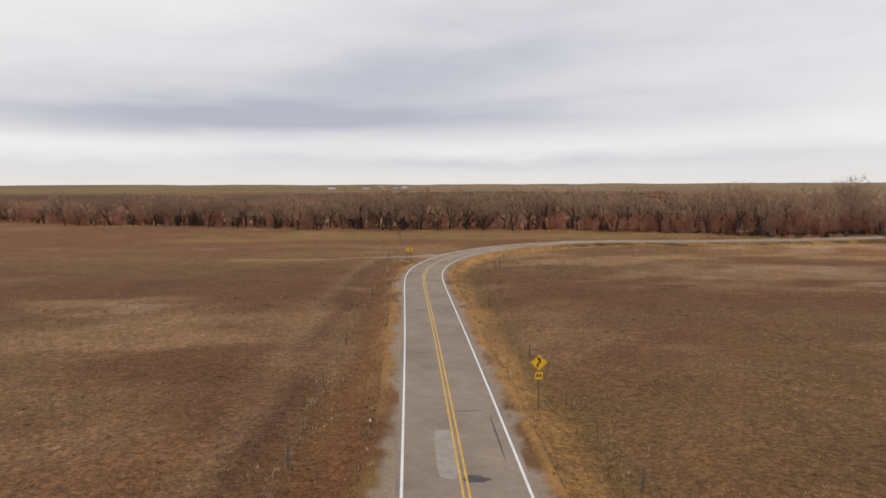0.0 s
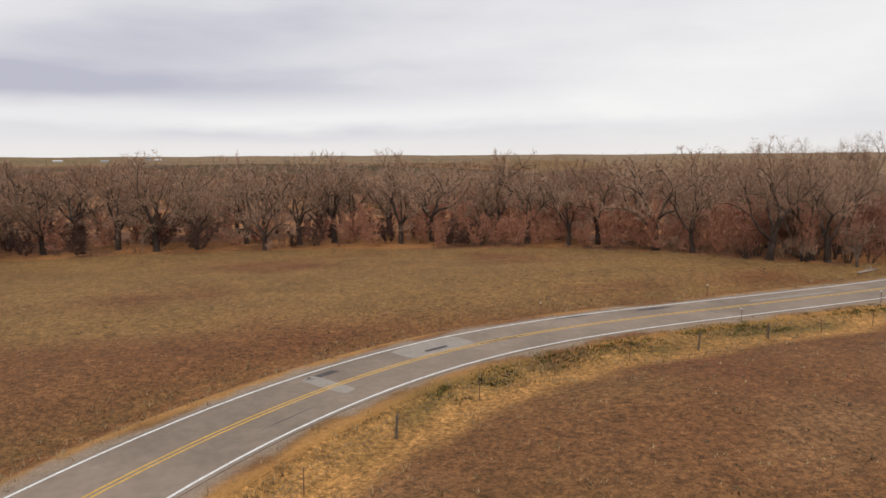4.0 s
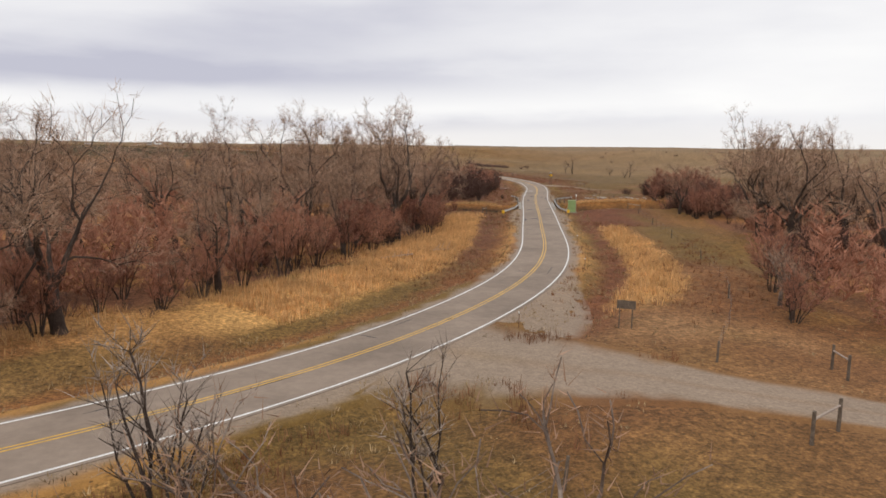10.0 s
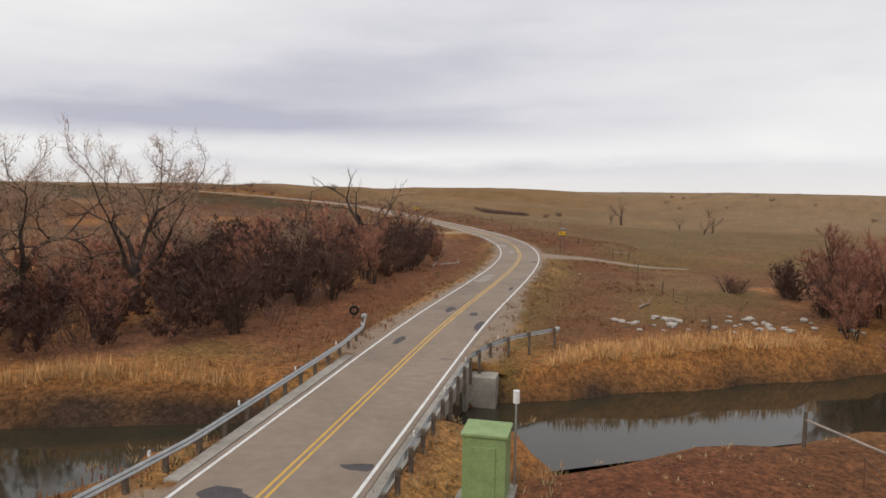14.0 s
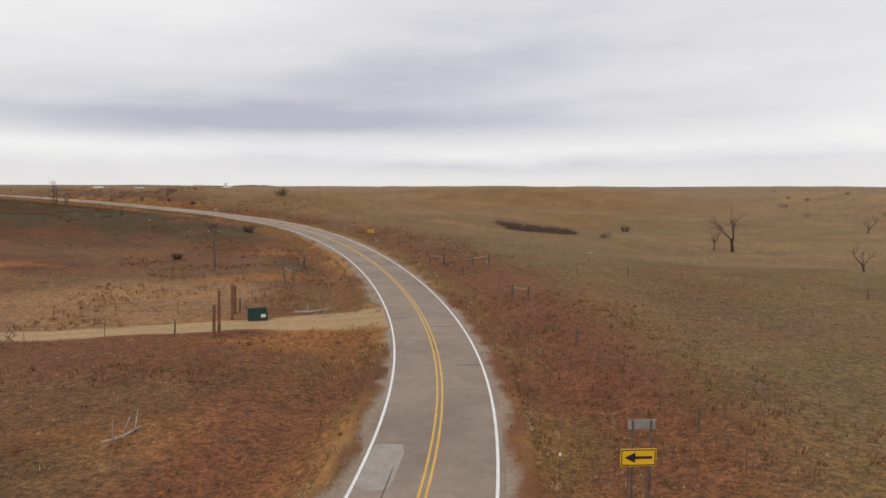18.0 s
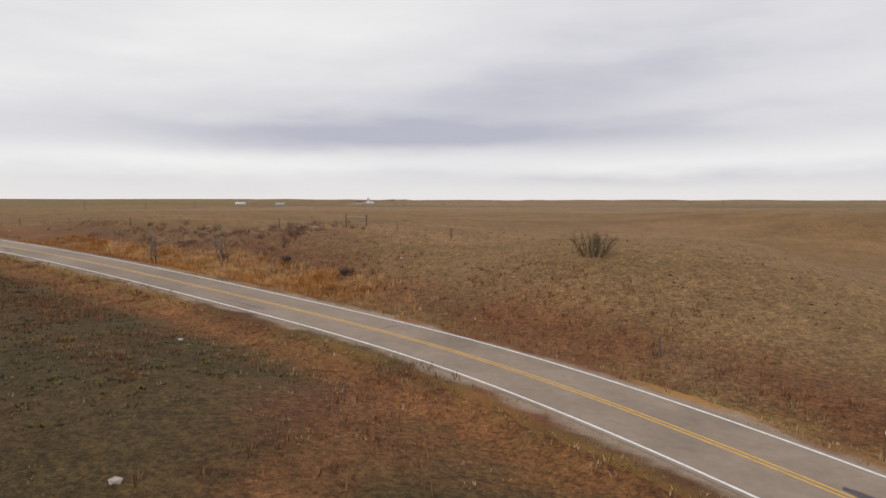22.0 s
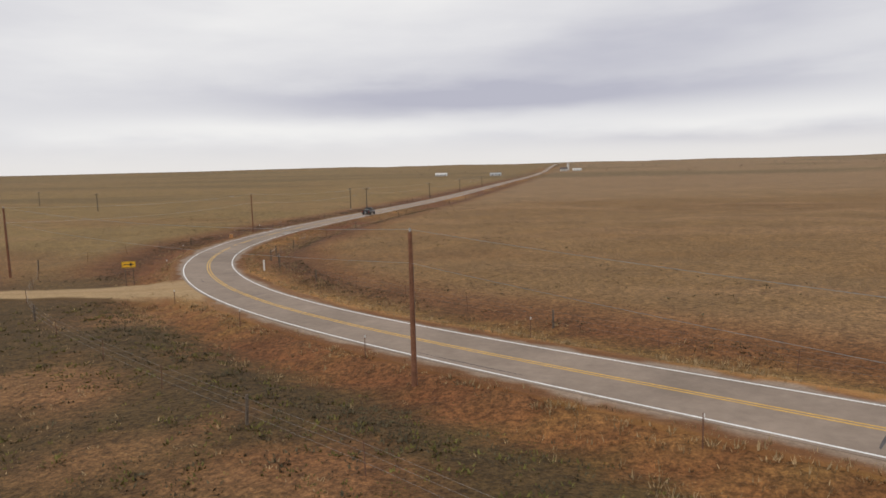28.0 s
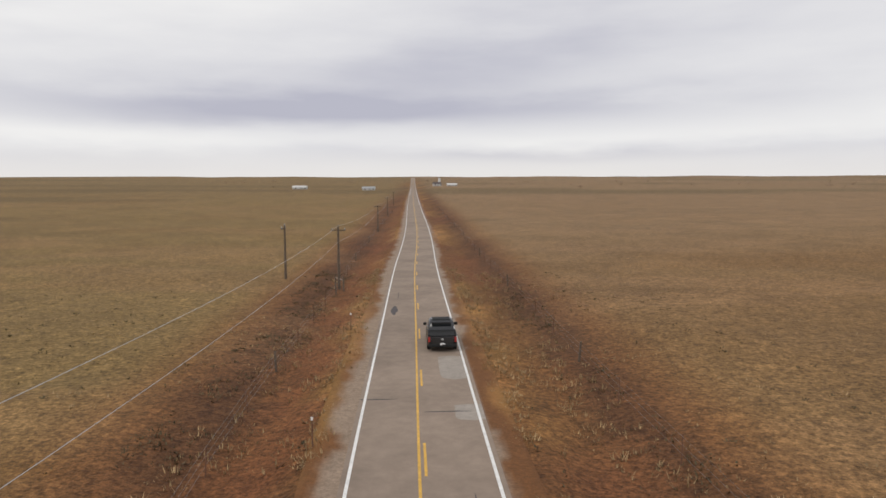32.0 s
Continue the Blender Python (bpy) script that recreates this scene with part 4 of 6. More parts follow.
def far_bank(x, y):
    """The willow belt east of the bridge, on both banks."""
    west = np.interp(y, [308, 316, 340, 357], [264, 266, 272, 279])
    return (x > west) & (x < west + 17) & (creek_distance(x, y) > 4.6)


WILLOWS += [(x, y, rng.randrange(7), rng.uniform(0.75, 1.15)) for x, y in scatter(far_bank, 264, 296, 308, 360, 2.5, 90)]
far_v = []
for x, y, k, size in WILLOWS:
    turn = rng.uniform(0, 360)
    pair = (BUSHES + DARK_BUSHES)[k]
    d = abs(road_frame(np.array([x]), np.array([y]))[1][0])
    if d < (24 if k < 4 else 15) and x > 60 or far_bank(np.array([x]), np.array([y]))[0]:
        plant(pair, x, y, turn, size, "willow", "bushy red-brown leafless willow in the creek bottom" if k < 4 else "dense dark leafless willow in a roadside thicket", "bushy willows", 0.05)
        continue
    m = np.array(pose(x, y, gz(x, y) - 0.05, 0, 0, turn)) @ np.diag((size, size, size, 1))
    me = FAR_BUSHES[k][1]
    co = np.empty(len(me.vertices) * 3)
    me.vertices.foreach_get("co", co)
    far_v.append((co.reshape(-1, 3) @ m[:3, :3].T + m[:3, 3], k))


def join_triangles(name, blocks, mat):
    """Loose triangles, three corners each, as one mesh."""
    v = np.concatenate(blocks)
    n = len(v) // 3
    me = bpy.data.meshes.new(name)
    me.vertices.add(len(v)); me.vertices.foreach_set("co", v.ravel())
    me.loops.add(len(v)); me.loops.foreach_set("vertex_index", np.arange(len(v)))
    me.polygons.add(n); me.polygons.foreach_set("loop_start", np.arange(0, len(v), 3)); me.polygons.foreach_set("loop_total", np.full(n, 3))
    me.update(calc_edges=True)
    me.materials.append(mat)
    return me


tagged(new("willow_scrub", join_triangles("willow_scrub", [v for v, k in far_v if k < 4], M_BUSH)), "massed red-brown leafless willows deep in the creek bottom", "willows", kind="stuff")
tagged(new("willow_scrub", join_triangles("willow_scrub", [v for v, k in far_v if k > 3], M_BUSH_DARK)), "massed dark leafless willows behind the roadside thicket", "willows", kind="stuff")


def brush_mesh(places, height, name, mat, stems=16, twigs=5, spread=0.35, seed=3):
    """Leafless brush: many thin forked stems at each place, in one mesh."""
    r = random.Random(seed)
    v, f = [], []
    zs = ground_height(np.array([p[0] for p in places]), np.array([p[1] for p in places]))
    for (x, y), z in zip(places, zs):
        h = height * r.uniform(0.55, 1.25)
        n = int(stems * r.uniform(0.6, 1.3))
        wide = h * r.uniform(0.4, 0.75)
        for _ in range(n):
            a, q = r.uniform(0, 6.283), wide * math.sqrt(r.random())
            p = Vector((x + math.cos(a) * q * 0.6, y + math.sin(a) * q * 0.6, z - 0.1))
            d = Vector((math.cos(a) * spread * q / wide + r.uniform(-.15, .15), math.sin(a) * spread * q / wide + r.uniform(-.15, .15), 1)).normalized()
            l = h * r.uniform(0.6, 1.0)
            m = p + d * l * 0.5
            e = m + (d + Vector((r.uniform(-.3, .3), r.uniform(-.3, .3), 0.1))).normalized() * l * 0.5
            tube(v, f, p, m, 0.02 * h / 4 + 0.012, 0.012 * h / 4 + 0.01, 3)
            spike(v, f, m, e, 0.012 * h / 4 + 0.01)
            for _ in range(twigs):
                s = p.lerp(m, r.uniform(0.4, 1)) if r.random() < 0.45 else m.lerp(e, r.uniform(0, 0.8))
                t = Vector((r.uniform(-1, 1), r.uniform(-1, 1), r.uniform(0.1, 1.0))).normalized()
                spike(v, f, s, s + t * h * r.uniform(0.12, 0.3), 0.012 + 0.0018 * h)
    return solid(name, v, f, mat)


def stuff(name, me, label, category):
    return tagged(new(name, me), label, category, kind="stuff")


spots = []
THICKET = scatter(wood_edge, 60, 222, 185, 350, 1.8, 330) + scatter(wood_edge, -230, 60, 185, 350, 2.4, 240) + scatter(woods_at(0), 80, 222, 190, 340, 3.0, 200) + scatter(woods_at(0), -240, 222, 190, 400, 5.0, 120)
spots = []
THICKET_N = scatter(woods_at(1), 205, 249, 334, 418, 1.4, 300)
THICKET_E = scatter(woods_at(2), 232, 330, 205, 392, 2.6, 140)
stuff("undergrowth", brush_mesh(THICKET, 1.9, "undergrowth", M_BRUSH, 9, 4, 0.9, 3), "dense red-brown leafless undergrowth below the cottonwoods", "undergrowth")
stuff("undergrowth", brush_mesh(THICKET_N, 2.6, "undergrowth", M_BRUSH, 10, 5, 0.8, 4), "dark leafless willow thicket beside the road", "undergrowth")
stuff("undergrowth", brush_mesh(THICKET_E, 2.4, "undergrowth", M_BRUSH, 10, 6, 0.9, 5), "brown leafless brush along the creek", "undergrowth")

def pipe(points, r, sides=4):
    """One closed bar along a line of points."""
    v, f = [], []
    n = len(points)
    for i, p in enumerate(points):
        d = (points[min(i + 1, n - 1)] - points[max(i - 1, 0)]).normalized()
        u = d.cross(Vector((0, 0, 1))).normalized()
        w = u.cross(d)
        for k in range(sides):
            a = 6.283 * k / sides
            v.append(tuple(p + u * math.cos(a) * r + w * math.sin(a) * r))
        if i:
            b = sides * i
            for k in range(sides):
                q = (k + 1) % sides
                f.append((b - sides + k, b - sides + q, b + q, b + k))
    return v, f


# ---- grass and reeds, joined ----


def tufts(name, x, y, height, blades, wide, mat, label, seed, lean=0.5, blade=0.05):
    """Tapered blades in clumps, standing on the ground, in one mesh."""
    g = np.random.RandomState(seed)
    n = len(x)
    z = ground_height(x, y)
    h = np.repeat(height * g.uniform(0.5, 1.3, n), blades)
    a = g.uniform(0, 2 * np.pi, n * blades)
    r = wide * np.sqrt(g.uniform(0, 1, n * blades))
    bx, by, bz = np.repeat(x, blades) + np.cos(a) * r, np.repeat(y, blades) + np.sin(a) * r, np.repeat(z, blades) - 0.03
    t = a + g.uniform(-0.7, 0.7, n * blades)
    ln = lean * g.uniform(0.2, 1.0, n * blades) * h
    w = blade * g.uniform(0.6, 1.4, n * blades)
    px, py = -np.sin(t) * w, np.cos(t) * w
    v = np.empty((n * blades, 3, 3))
    v[:, 0] = np.stack([bx - px, by - py, bz], 1)
    v[:, 1] = np.stack([bx + px, by + py, bz], 1)
    v[:, 2] = np.stack([bx + np.cos(t) * ln, by + np.sin(t) * ln, bz + h * g.uniform(0.6, 1, n * blades)], 1)
    m = n * blades
    me = bpy.data.meshes.new(name)
    me.vertices.add(m * 3); me.vertices.foreach_set("co", v.ravel())
    me.loops.add(m * 3); me.loops.foreach_set("vertex_index", np.arange(m * 3))
    me.polygons.add(m); me.polygons.foreach_set("loop_start", np.arange(0, m * 3, 3)); me.polygons.foreach_set("loop_total", np.full(m, 3))
    me.update(calc_edges=True)
    me.materials.append(mat)
    return stuff(name, me, label, "grass")


def sown(seed, s0, s1, lo, hi, count, mask=None):
    """Places along the road between two offsets, thinned by a mask."""
    g = np.random.RandomState(seed)
    s, o = g.uniform(s0, s1, count), g.uniform(lo, hi, count)
    x = np.interp(s, ARC, ROAD[:, 0]) + np.interp(s, ARC, RIGHT[:, 0]) * o
    y = np.interp(s, ARC, ROAD[:, 1]) + np.interp(s, ARC, RIGHT[:, 1]) * o
    keep = np.abs(road_frame(x, y)[1]) > 3.45
    if mask is not None:
        keep &= g.uniform(0, 1, count) < mask(x, y)
    keep &= creek_distance(x, y) > 4.0
    for line, wide in DRIVES.values():
        keep &= line_distance(x, y, line) > 0.75 * wide
    return x[keep], y[keep]


S0, S1 = arc_at(2, 10), arc_at(-45, 780)
S_CLIMB, S_TOP = arc_at(257.7, 463.5), arc_at(125, 583)
clumpy = lambda cell, lo, hi, seed: (lambda x, y: smooth(lo, hi, fbm(x, y, cell, seed)))
tufts("reed_bed", *sown(31, arc_at(198, 227), S_TOP, -26, 26, 120000, reed_mask), 0.75, 7, 0.4, M_REED, "dense golden-orange dry reeds", 31, 0.35, 0.035)
tufts("red_grass", *sown(32, arc_at(205, 239.5), S_TOP, -34, 22, 32000, clumpy(14, 0.48, 0.6, 201)), 0.45, 6, 0.3, M_REDGRASS, "rust-red dry bluestem grass in patches", 32, 0.5, 0.03)
tufts("verge_grass", *sown(33, S0, S1, -9.5, -3.5, 15000, clumpy(5, 0.35, 0.6, 202)), 0.32, 6, 0.22, M_TANGRASS, "straw-coloured verge grass", 33, 0.7, 0.028)
tufts("verge_grass", *sown(34, S0, S1, 3.5, 9.5, 15000, clumpy(5, 0.35, 0.6, 203)), 0.34, 6, 0.22, M_TANGRASS, "straw-coloured verge grass", 34, 0.7, 0.028)
tufts("verge_grass", *sown(43, S0, S1, -4.9, -3.5, 9000, clumpy(2.2, 0.4, 0.6, 212)), 0.17, 6, 0.2, M_TANGRASS, "short dry grass creeping over the gravel", 43, 1.0, 0.028)
tufts("verge_grass", *sown(44, S0, S1, 3.5, 4.9, 9000, clumpy(2.2, 0.4, 0.6, 213)), 0.17, 6, 0.2, M_TANGRASS, "short dry grass creeping over the gravel", 44, 1.0, 0.028)
tufts("pasture_grass", *sown(35, S0, S1, -48, -8, 26000, clumpy(9, 0.42, 0.62, 204)), 0.16, 6, 0.3, M_TANGRASS, "short grazed winter grass", 35, 1.2, 0.03)
tufts("pasture_grass", *sown(36, S0, S1, 8, 45, 26000, clumpy(9, 0.42, 0.62, 205)), 0.16, 6, 0.3, M_TANGRASS, "short grazed winter grass", 36, 1.2, 0.03)
tufts("sage_tufts", *sown(37, S0, S1, -45, 42, 26000, clumpy(11, 0.46, 0.64, 206)), 0.15, 7, 0.26, M_DARKTUFT, "dark low sage and weed tufts", 37, 1.1, 0.045)
tufts("ditch_weeds", *sown(38, S_TOP + 80, S1, -11.5, -7.5, 5000, clumpy(4, 0.45, 0.6, 207)), 0.16, 6, 0.3, M_DARKTUFT, "dark weeds along the fence line", 38, 1.1, 0.035)
tufts("ditch_weeds", *sown(39, S_TOP + 80, S1, 7, 10.5, 4000, clumpy(4, 0.45, 0.6, 208)), 0.15, 6, 0.3, M_DARKTUFT, "dark weeds along the fence line", 39, 1.1, 0.035)

tufts("tall_weeds", *sown(40, arc_at(176, 212), arc_at(200, 234), 5.5, 16, 2600, clumpy(6, 0.4, 0.6, 209)), 0.75, 6, 0.3, M_REDGRASS, "tall rusty dry weeds beside the bend", 40, 0.4, 0.02)
tufts("tall_weeds", *sown(41, arc_at(104, 178), arc_at(165, 205), 6.5, 13, 9000, clumpy(8, 0.35, 0.55, 210)), 0.5, 6, 0.3, M_REDGRASS, "rusty dry grass along the fence", 41, 0.5, 0.025)

tufts("ditch_weeds", *sown(42, arc_at(26, 164), arc_at(150, 198), 4.2, 6.2, 4200, clumpy(3, 0.35, 0.55, 211)), 0.22, 6, 0.25, M_WEED, "dark green weeds along the road edge", 42, 0.9, 0.035)

tufts("sage_tufts", *sown(45, S_TOP - 95, S_TOP + 150, -34, -6, 16000, clumpy(1.6, 0.46, 0.6, 214)), 0.16, 7, 0.3, M_WEED, "dark olive clumps of low weeds on the hillside", 45, 1.0, 0.05)
tufts("sage_tufts", *sown(46, S_TOP - 95, S_TOP + 150, -34, -6, 12000, clumpy(1.8, 0.46, 0.6, 215)), 0.14, 7, 0.3, M_DARKTUFT, "dark brown clumps of low weeds on the hillside", 46, 1.0, 0.05)
tufts("bunch_grass", *sown(48, S_TOP - 78, S_TOP - 18, 4.6, 12.5, 5200, clumpy(2.6, 0.4, 0.56, 216)), 0.55, 12, 0.5, M_ORANGEGRASS, "bushy orange bunch grass below the cut bank", 48, 0.8, 0.02)
tufts("bunch_grass", *sown(49, S_TOP - 95, S_TOP - 8, -17, -4.6, 6500, clumpy(4.5, 0.46, 0.6, 217)), 0.2, 9, 0.4, M_REDGRASS, "orange and rusty grass on the slope below the road", 49, 1.0, 0.022)
tufts("wood_reeds", *sown(47, arc_at(118, 182.5), arc_at(219, 267), -60, -11, 16000, lambda x, y: in_woods(x, y)[0] * smooth(0.42, 0.6, fbm(x, y, 12, 91))), 0.6, 6, 0.35, M_REED, "golden dry reeds and grass between the trunks", 47, 0.5, 0.03)

# ---- tracks, aprons and road patches ----


def track(name, points, widths, soil, label):
    """A worn track over the ground, bare between its ragged, grassy edges."""
    p = catmull([(x, y, 0) for x, y in points], 0.8)
    t = np.gradient(p[:, :2], axis=0)
    t /= np.linalg.norm(t, axis=1)[:, None]
    reach = np.concatenate([[0], np.cumsum(np.linalg.norm(np.diff(np.array(points, float), axis=0), axis=1))])
    w = np.interp(0.8 * np.arange(len(p)), reach, widths)[:, None]
    o = np.linspace(-1.5, 1.5, 13)[None]
    x, y = p[:, :1] + t[:, 1:] * o * w, p[:, 1:2] - t[:, :1] * o * w
    z = ground_height(x.ravel(), y.ravel()) + 0.07
    arc, off, hgt = road_frame(x.ravel(), y.ravel())
    z = np.where(np.abs(off) < 4.4, hgt - 0.022, z).reshape(x.shape)
    z -= 0.09 * (np.abs(o) > 1.3)
    ragged = (fbm(x.ravel(), y.ravel(), 2.0, 9).reshape(x.shape) - 0.5) * 0.9
    bare = smooth(1.2, 0.9, np.abs(o) + 0.6 * ragged) * 0.94
    bare *= np.where(np.abs(o) < 0.25, 0.8, 1.0)
    return tagged(new(name, strip(name, x, y, z, soil, bare)), label, "track", kind="structure")


TRACKS = {"north": ([6.5, 4.6, 3.0, 1.9, 1.6, 1.45, 1.4, 1.4], DIRT, "tan dirt track that meets the road at the bend"), "gate": ([4.6, 3.0, 1.9, 1.5, 1.4, 1.4], DIRT, "pale dirt drive through a post gate"),
          "east": ([5.0, 2.4, 1.0, 0.4], GRAVEL, "pale gravel field entrance"), "creek": ([7.0, 5.0, 2.2, 1.7, 1.4, 1.2], GRAVEL, "pale gravel drive beside the bend"),
          "south": ([4.0, 1.5, 0.7, 0.4], GRAVEL, "faint gravel field entrance")}
for k, (widths, soil, label) in TRACKS.items():
    track("driveway_" + k, DRIVES[k][0], widths, soil, label)


def road_patch(x, y, length, width, dark, seed):
    """A thin ragged patch of other asphalt, on the road's surface."""
    r = random.Random(seed)
    s, o, _ = road_frame([x], [y])
    s, o = float(s[0]), max(-2.7, min(2.7, float(o[0])))
    n = 14
    top, bottom = [], []
    for k in range(n):
        a = 6.283 * k / n
        q = r.uniform(0.65, 1.1)
        ca, sa = math.cos(a), math.sin(a)
        if not dark:
            ca, sa, q = math.copysign(abs(ca) ** 0.35, ca), math.copysign(abs(sa) ** 0.35, sa), r.uniform(0.9, 1.0)
        p = on_road(s + ca * length / 2 * q, max(-2.8, min(2.8, o + sa * width / 2 * q)), 0.004)[0]
        top.append(tuple(p)); bottom.append((p.x, p.y, p.z - 0.03))
    f = [tuple(range(n))] + [(k, n + k, n + (k + 1) % n, (k + 1) % n) for k in range(n)]
    part("patch", solid("patch", top + bottom, f, M_PATCH_DARK if dark else M_PATCH_LIGHT), road, "dark tar patch" if dark else "pale worn patch")


DARK_PATCHES = [(1.5, 30.6, 1.0, 1.6), (-0.4, 134.1, 1.6, 0.5), (44.9, 174.2, 4, 0.6), (53.3, 174.2, 5, 0.6), (23.3, 165, 3, 0.7), (31.5, 168.1, 2.5, 0.5), (37, 169, 5, 0.6), (157, 203.5, 4, 0.5), (188.8, 221.5, 5, 0.3),
                (200.8, 234.2, 1.2, 0.4), (226.6, 299.5, 4, 0.7), (229, 301, 1.2, 1.8), (233.6, 317.7, 1.0, 2.2), (238, 319.5, 0.8, 1.6), (240, 340, 3, 0.8), (244.5, 351, 3, 1.0)]
DARK_PATCHES_N = [(246.2, 348.9, 2, 0.7), (246.5, 344, 4, 0.9), (252, 363, 2.5, 0.5), (260.3, 388.8, 1.6, 0.9), (228.9, 527, 2.6, 0.7), (152.8, 570, 1.2, 0.6), (154.5, 568.6, 1.2, 0.5), (115.5, 586.6, 3, 0.5), (131, 580, 3, 0.4),
                  (82, 600.5, 4, 0.8), (84, 599, 2.4, 0.6), (-44, 752, 4, 0.7), (-33.2, 695.4, 0.5, 1.4), (-32.8, 692.6, 0.5, 1.2)]
LIGHT_PATCHES = [(0.1, 34, 7, 1.1), (1.7, 138.1, 2, 1.6), (3.8, 136.2, 1.0, 2.4), (31.5, 168.6, 6, 2.6), (23.4, 163.2, 1.2, 4), (159.3, 203.6, 7, 0.8), (133, 191.2, 5, 0.7), (251, 372, 6, 1.2), (249.7, 369, 2, 1.5), (260.4, 414.5, 5, 1.7),
                 (260, 403.6, 4, 0.9), (128, 581.5, 9, 1.2), (119, 584.5, 6, 1.2), (-38.3, 735.4, 5, 1.6), (-37, 728, 2.2, 1.6), (-33, 694, 3.4, 1.5), (69, 174.6, 12, 0.5)]
for i, (x, y, a, b) in enumerate(DARK_PATCHES + DARK_PATCHES_N):
    road_patch(x, y, a, b, True, 300 + i)
for i, (x, y, a, b) in enumerate(LIGHT_PATCHES):
    road_patch(x, y, a, b, False, 400 + i)
_r = random.Random(77)
for i in range(46):
    s = _r.uniform(S0, S1)
    o = _r.choice((-1.5, 1.5)) + _r.uniform(-0.9, 0.9)
    p = on_road(s, o)[0]
    if _r.random() < 0.5:
        road_patch(p.x, p.y, _r.uniform(2, 9), _r.uniform(0.06, 0.12), True, 500 + i)
    else:
        road_patch(p.x, p.y, _r.uniform(0.10, 0.18), _r.uniform(1.2, 2.6), True, 500 + i)

# ---- creek and bridge ----


def water_sheet():
    v, f = [], []
    for i, (x, y) in enumerate(CREEK):
        a, b = CREEK[max(i - 1, 0)], CREEK[min(i + 1, len(CREEK) - 1)]
        d = Vector((b[0] - a[0], b[1] - a[1])).normalized()
        for k in (-6, 6):
            v.append((x - d.y * k, y + d.x * k, WATER_Z))
        if i:
            f.append((2 * i - 2, 2 * i - 1, 2 * i + 1, 2 * i))
    return tagged(new("water", solid("water", v, f, M_WATER)), "still dark creek water that mirrors the sky", "creek", kind="structure")


water_sheet()
bridge = thing("bridge", "short concrete road bridge over the creek with weathered abutments", "bridge")
part("deck_edge", slab("deck_edge", SB - 9, SB + 9, -3.85, -3.25, 0.02, -0.75, M_CONCRETE, 1.5), bridge, "weathered concrete deck edge")
part("deck_edge", slab("deck_edge", SB - 9, SB + 9, 3.25, 3.85, 0.02, -0.75, M_CONCRETE, 1.5), bridge, "weathered concrete deck edge")
for k in (-2.2, 0, 2.2):
    part("girder", slab("girder", SB - 9, SB + 9, k - 0.25, k + 0.25, -0.35, -0.95, M_CONCRETE, 1.5), bridge)
for k in (-8.3, 7.3):
    part("abutment", slab("abutment", SB + k, SB + k + 1.0, -3.9, 3.9, -0.75, -4.2, M_CONCRETE, 0.5), bridge, "stained concrete abutment")
for k, o in ((-9.6, 3.9), (-9.6, -5.4), (8.2, 3.9), (8.2, -5.4)):
    part("wing_wall", slab("wing_wall", SB + k, SB + k + 1.4, o, o + 1.5, -0.6, -4.0, M_CONCRETE, 0.7), bridge, "sloping concrete wing wall")


def guardrail(side, offsets, label):
    rail = thing("guardrail", label, "guardrail", group="guardrails at the bridge")
    keys, vals = zip(*offsets)
    s = np.arange(keys[0], keys[-1], 0.95)
    prof = [(0.00, 0.50), (0.05, 0.56), (0.0, 0.64), (0.05, 0.72), (0.0, 0.80), (-0.012, 0.80), (0.035, 0.72), (-0.015, 0.64), (0.035, 0.56), (-0.012, 0.50)]
    v, f = [], []
    for i, a in enumerate(s):
        o = side * float(np.interp(a, keys, vals))
        for dx, h in prof:
            v.append(tuple(on_road(a, o - side * dx, h)[0]))
        if i:
            n = len(prof)
            for j in range(n):
                q = (j + 1) % n
                f.append((n * i - n + j, n * i - n + q, n * i + q, n * i + j))
    part("beam", solid("beam", v, f, M_STEEL), rail, "galvanised corrugated steel beam")
    post_me = box("post", (0.16, 0.18, 1.5), M_POST, (0, 0, 0.05), 0.01)
    for a in s[::2]:
        o = side * (float(np.interp(a, keys, vals)) + 0.12)
        p, h = on_road(a, o)
        part("post", post_me, rail, at=pose(p.x, p.y, p.z, 0, 0, h))
    cap_me = box("reflector", (0.05, 0.12, 0.2), M_WHITE, (0, 0, 0.95), 0.01)
    for a in s[1::6]:
        p, h = on_road(a, side * float(np.interp(a, keys, vals)))
        part("reflector", cap_me, rail, at=pose(p.x, p.y, p.z, 0, 0, h))
    p, h = on_road(s[0] - 0.3, side * vals[0])
    part("end_marker", box("end_marker", (0.5, 0.35, 0.55), M_SIGN, (0, 0, 0.6), 0.08), rail, "yellow padded end marker", pose(p.x, p.y, p.z, 0, 0, h))
    p, h = on_road(s[-1] + 0.2, side * vals[-1])
    part("end_shoe", box("end_shoe", (0.35, 0.5, 0.34), M_STEEL, (0, 0, 0.64), 0.1), rail, "flared steel end shoe", pose(p.x, p.y, p.z, 0, 0, h))


SL = arc_at(224.8, 307.8)
guardrail(-1, [(SL, 6.6), (SL + 8, 4.7), (SB - 7, 4.0), (SB + 9, 4.0), (SB + 14, 4.4), (SB + 18, 5.6)], "galvanised guardrail on wooden posts with a yellow end")
guardrail(1, [(SL + 4, 5.4), (SL + 9, 4.2), (SB - 7, 4.0), (SB + 8, 4.0), (SB + 11, 4.6), (SB + 14, 6.0), (SB + 17, 8.4)], "galvanised guardrail on wooden posts that flares away from the road")

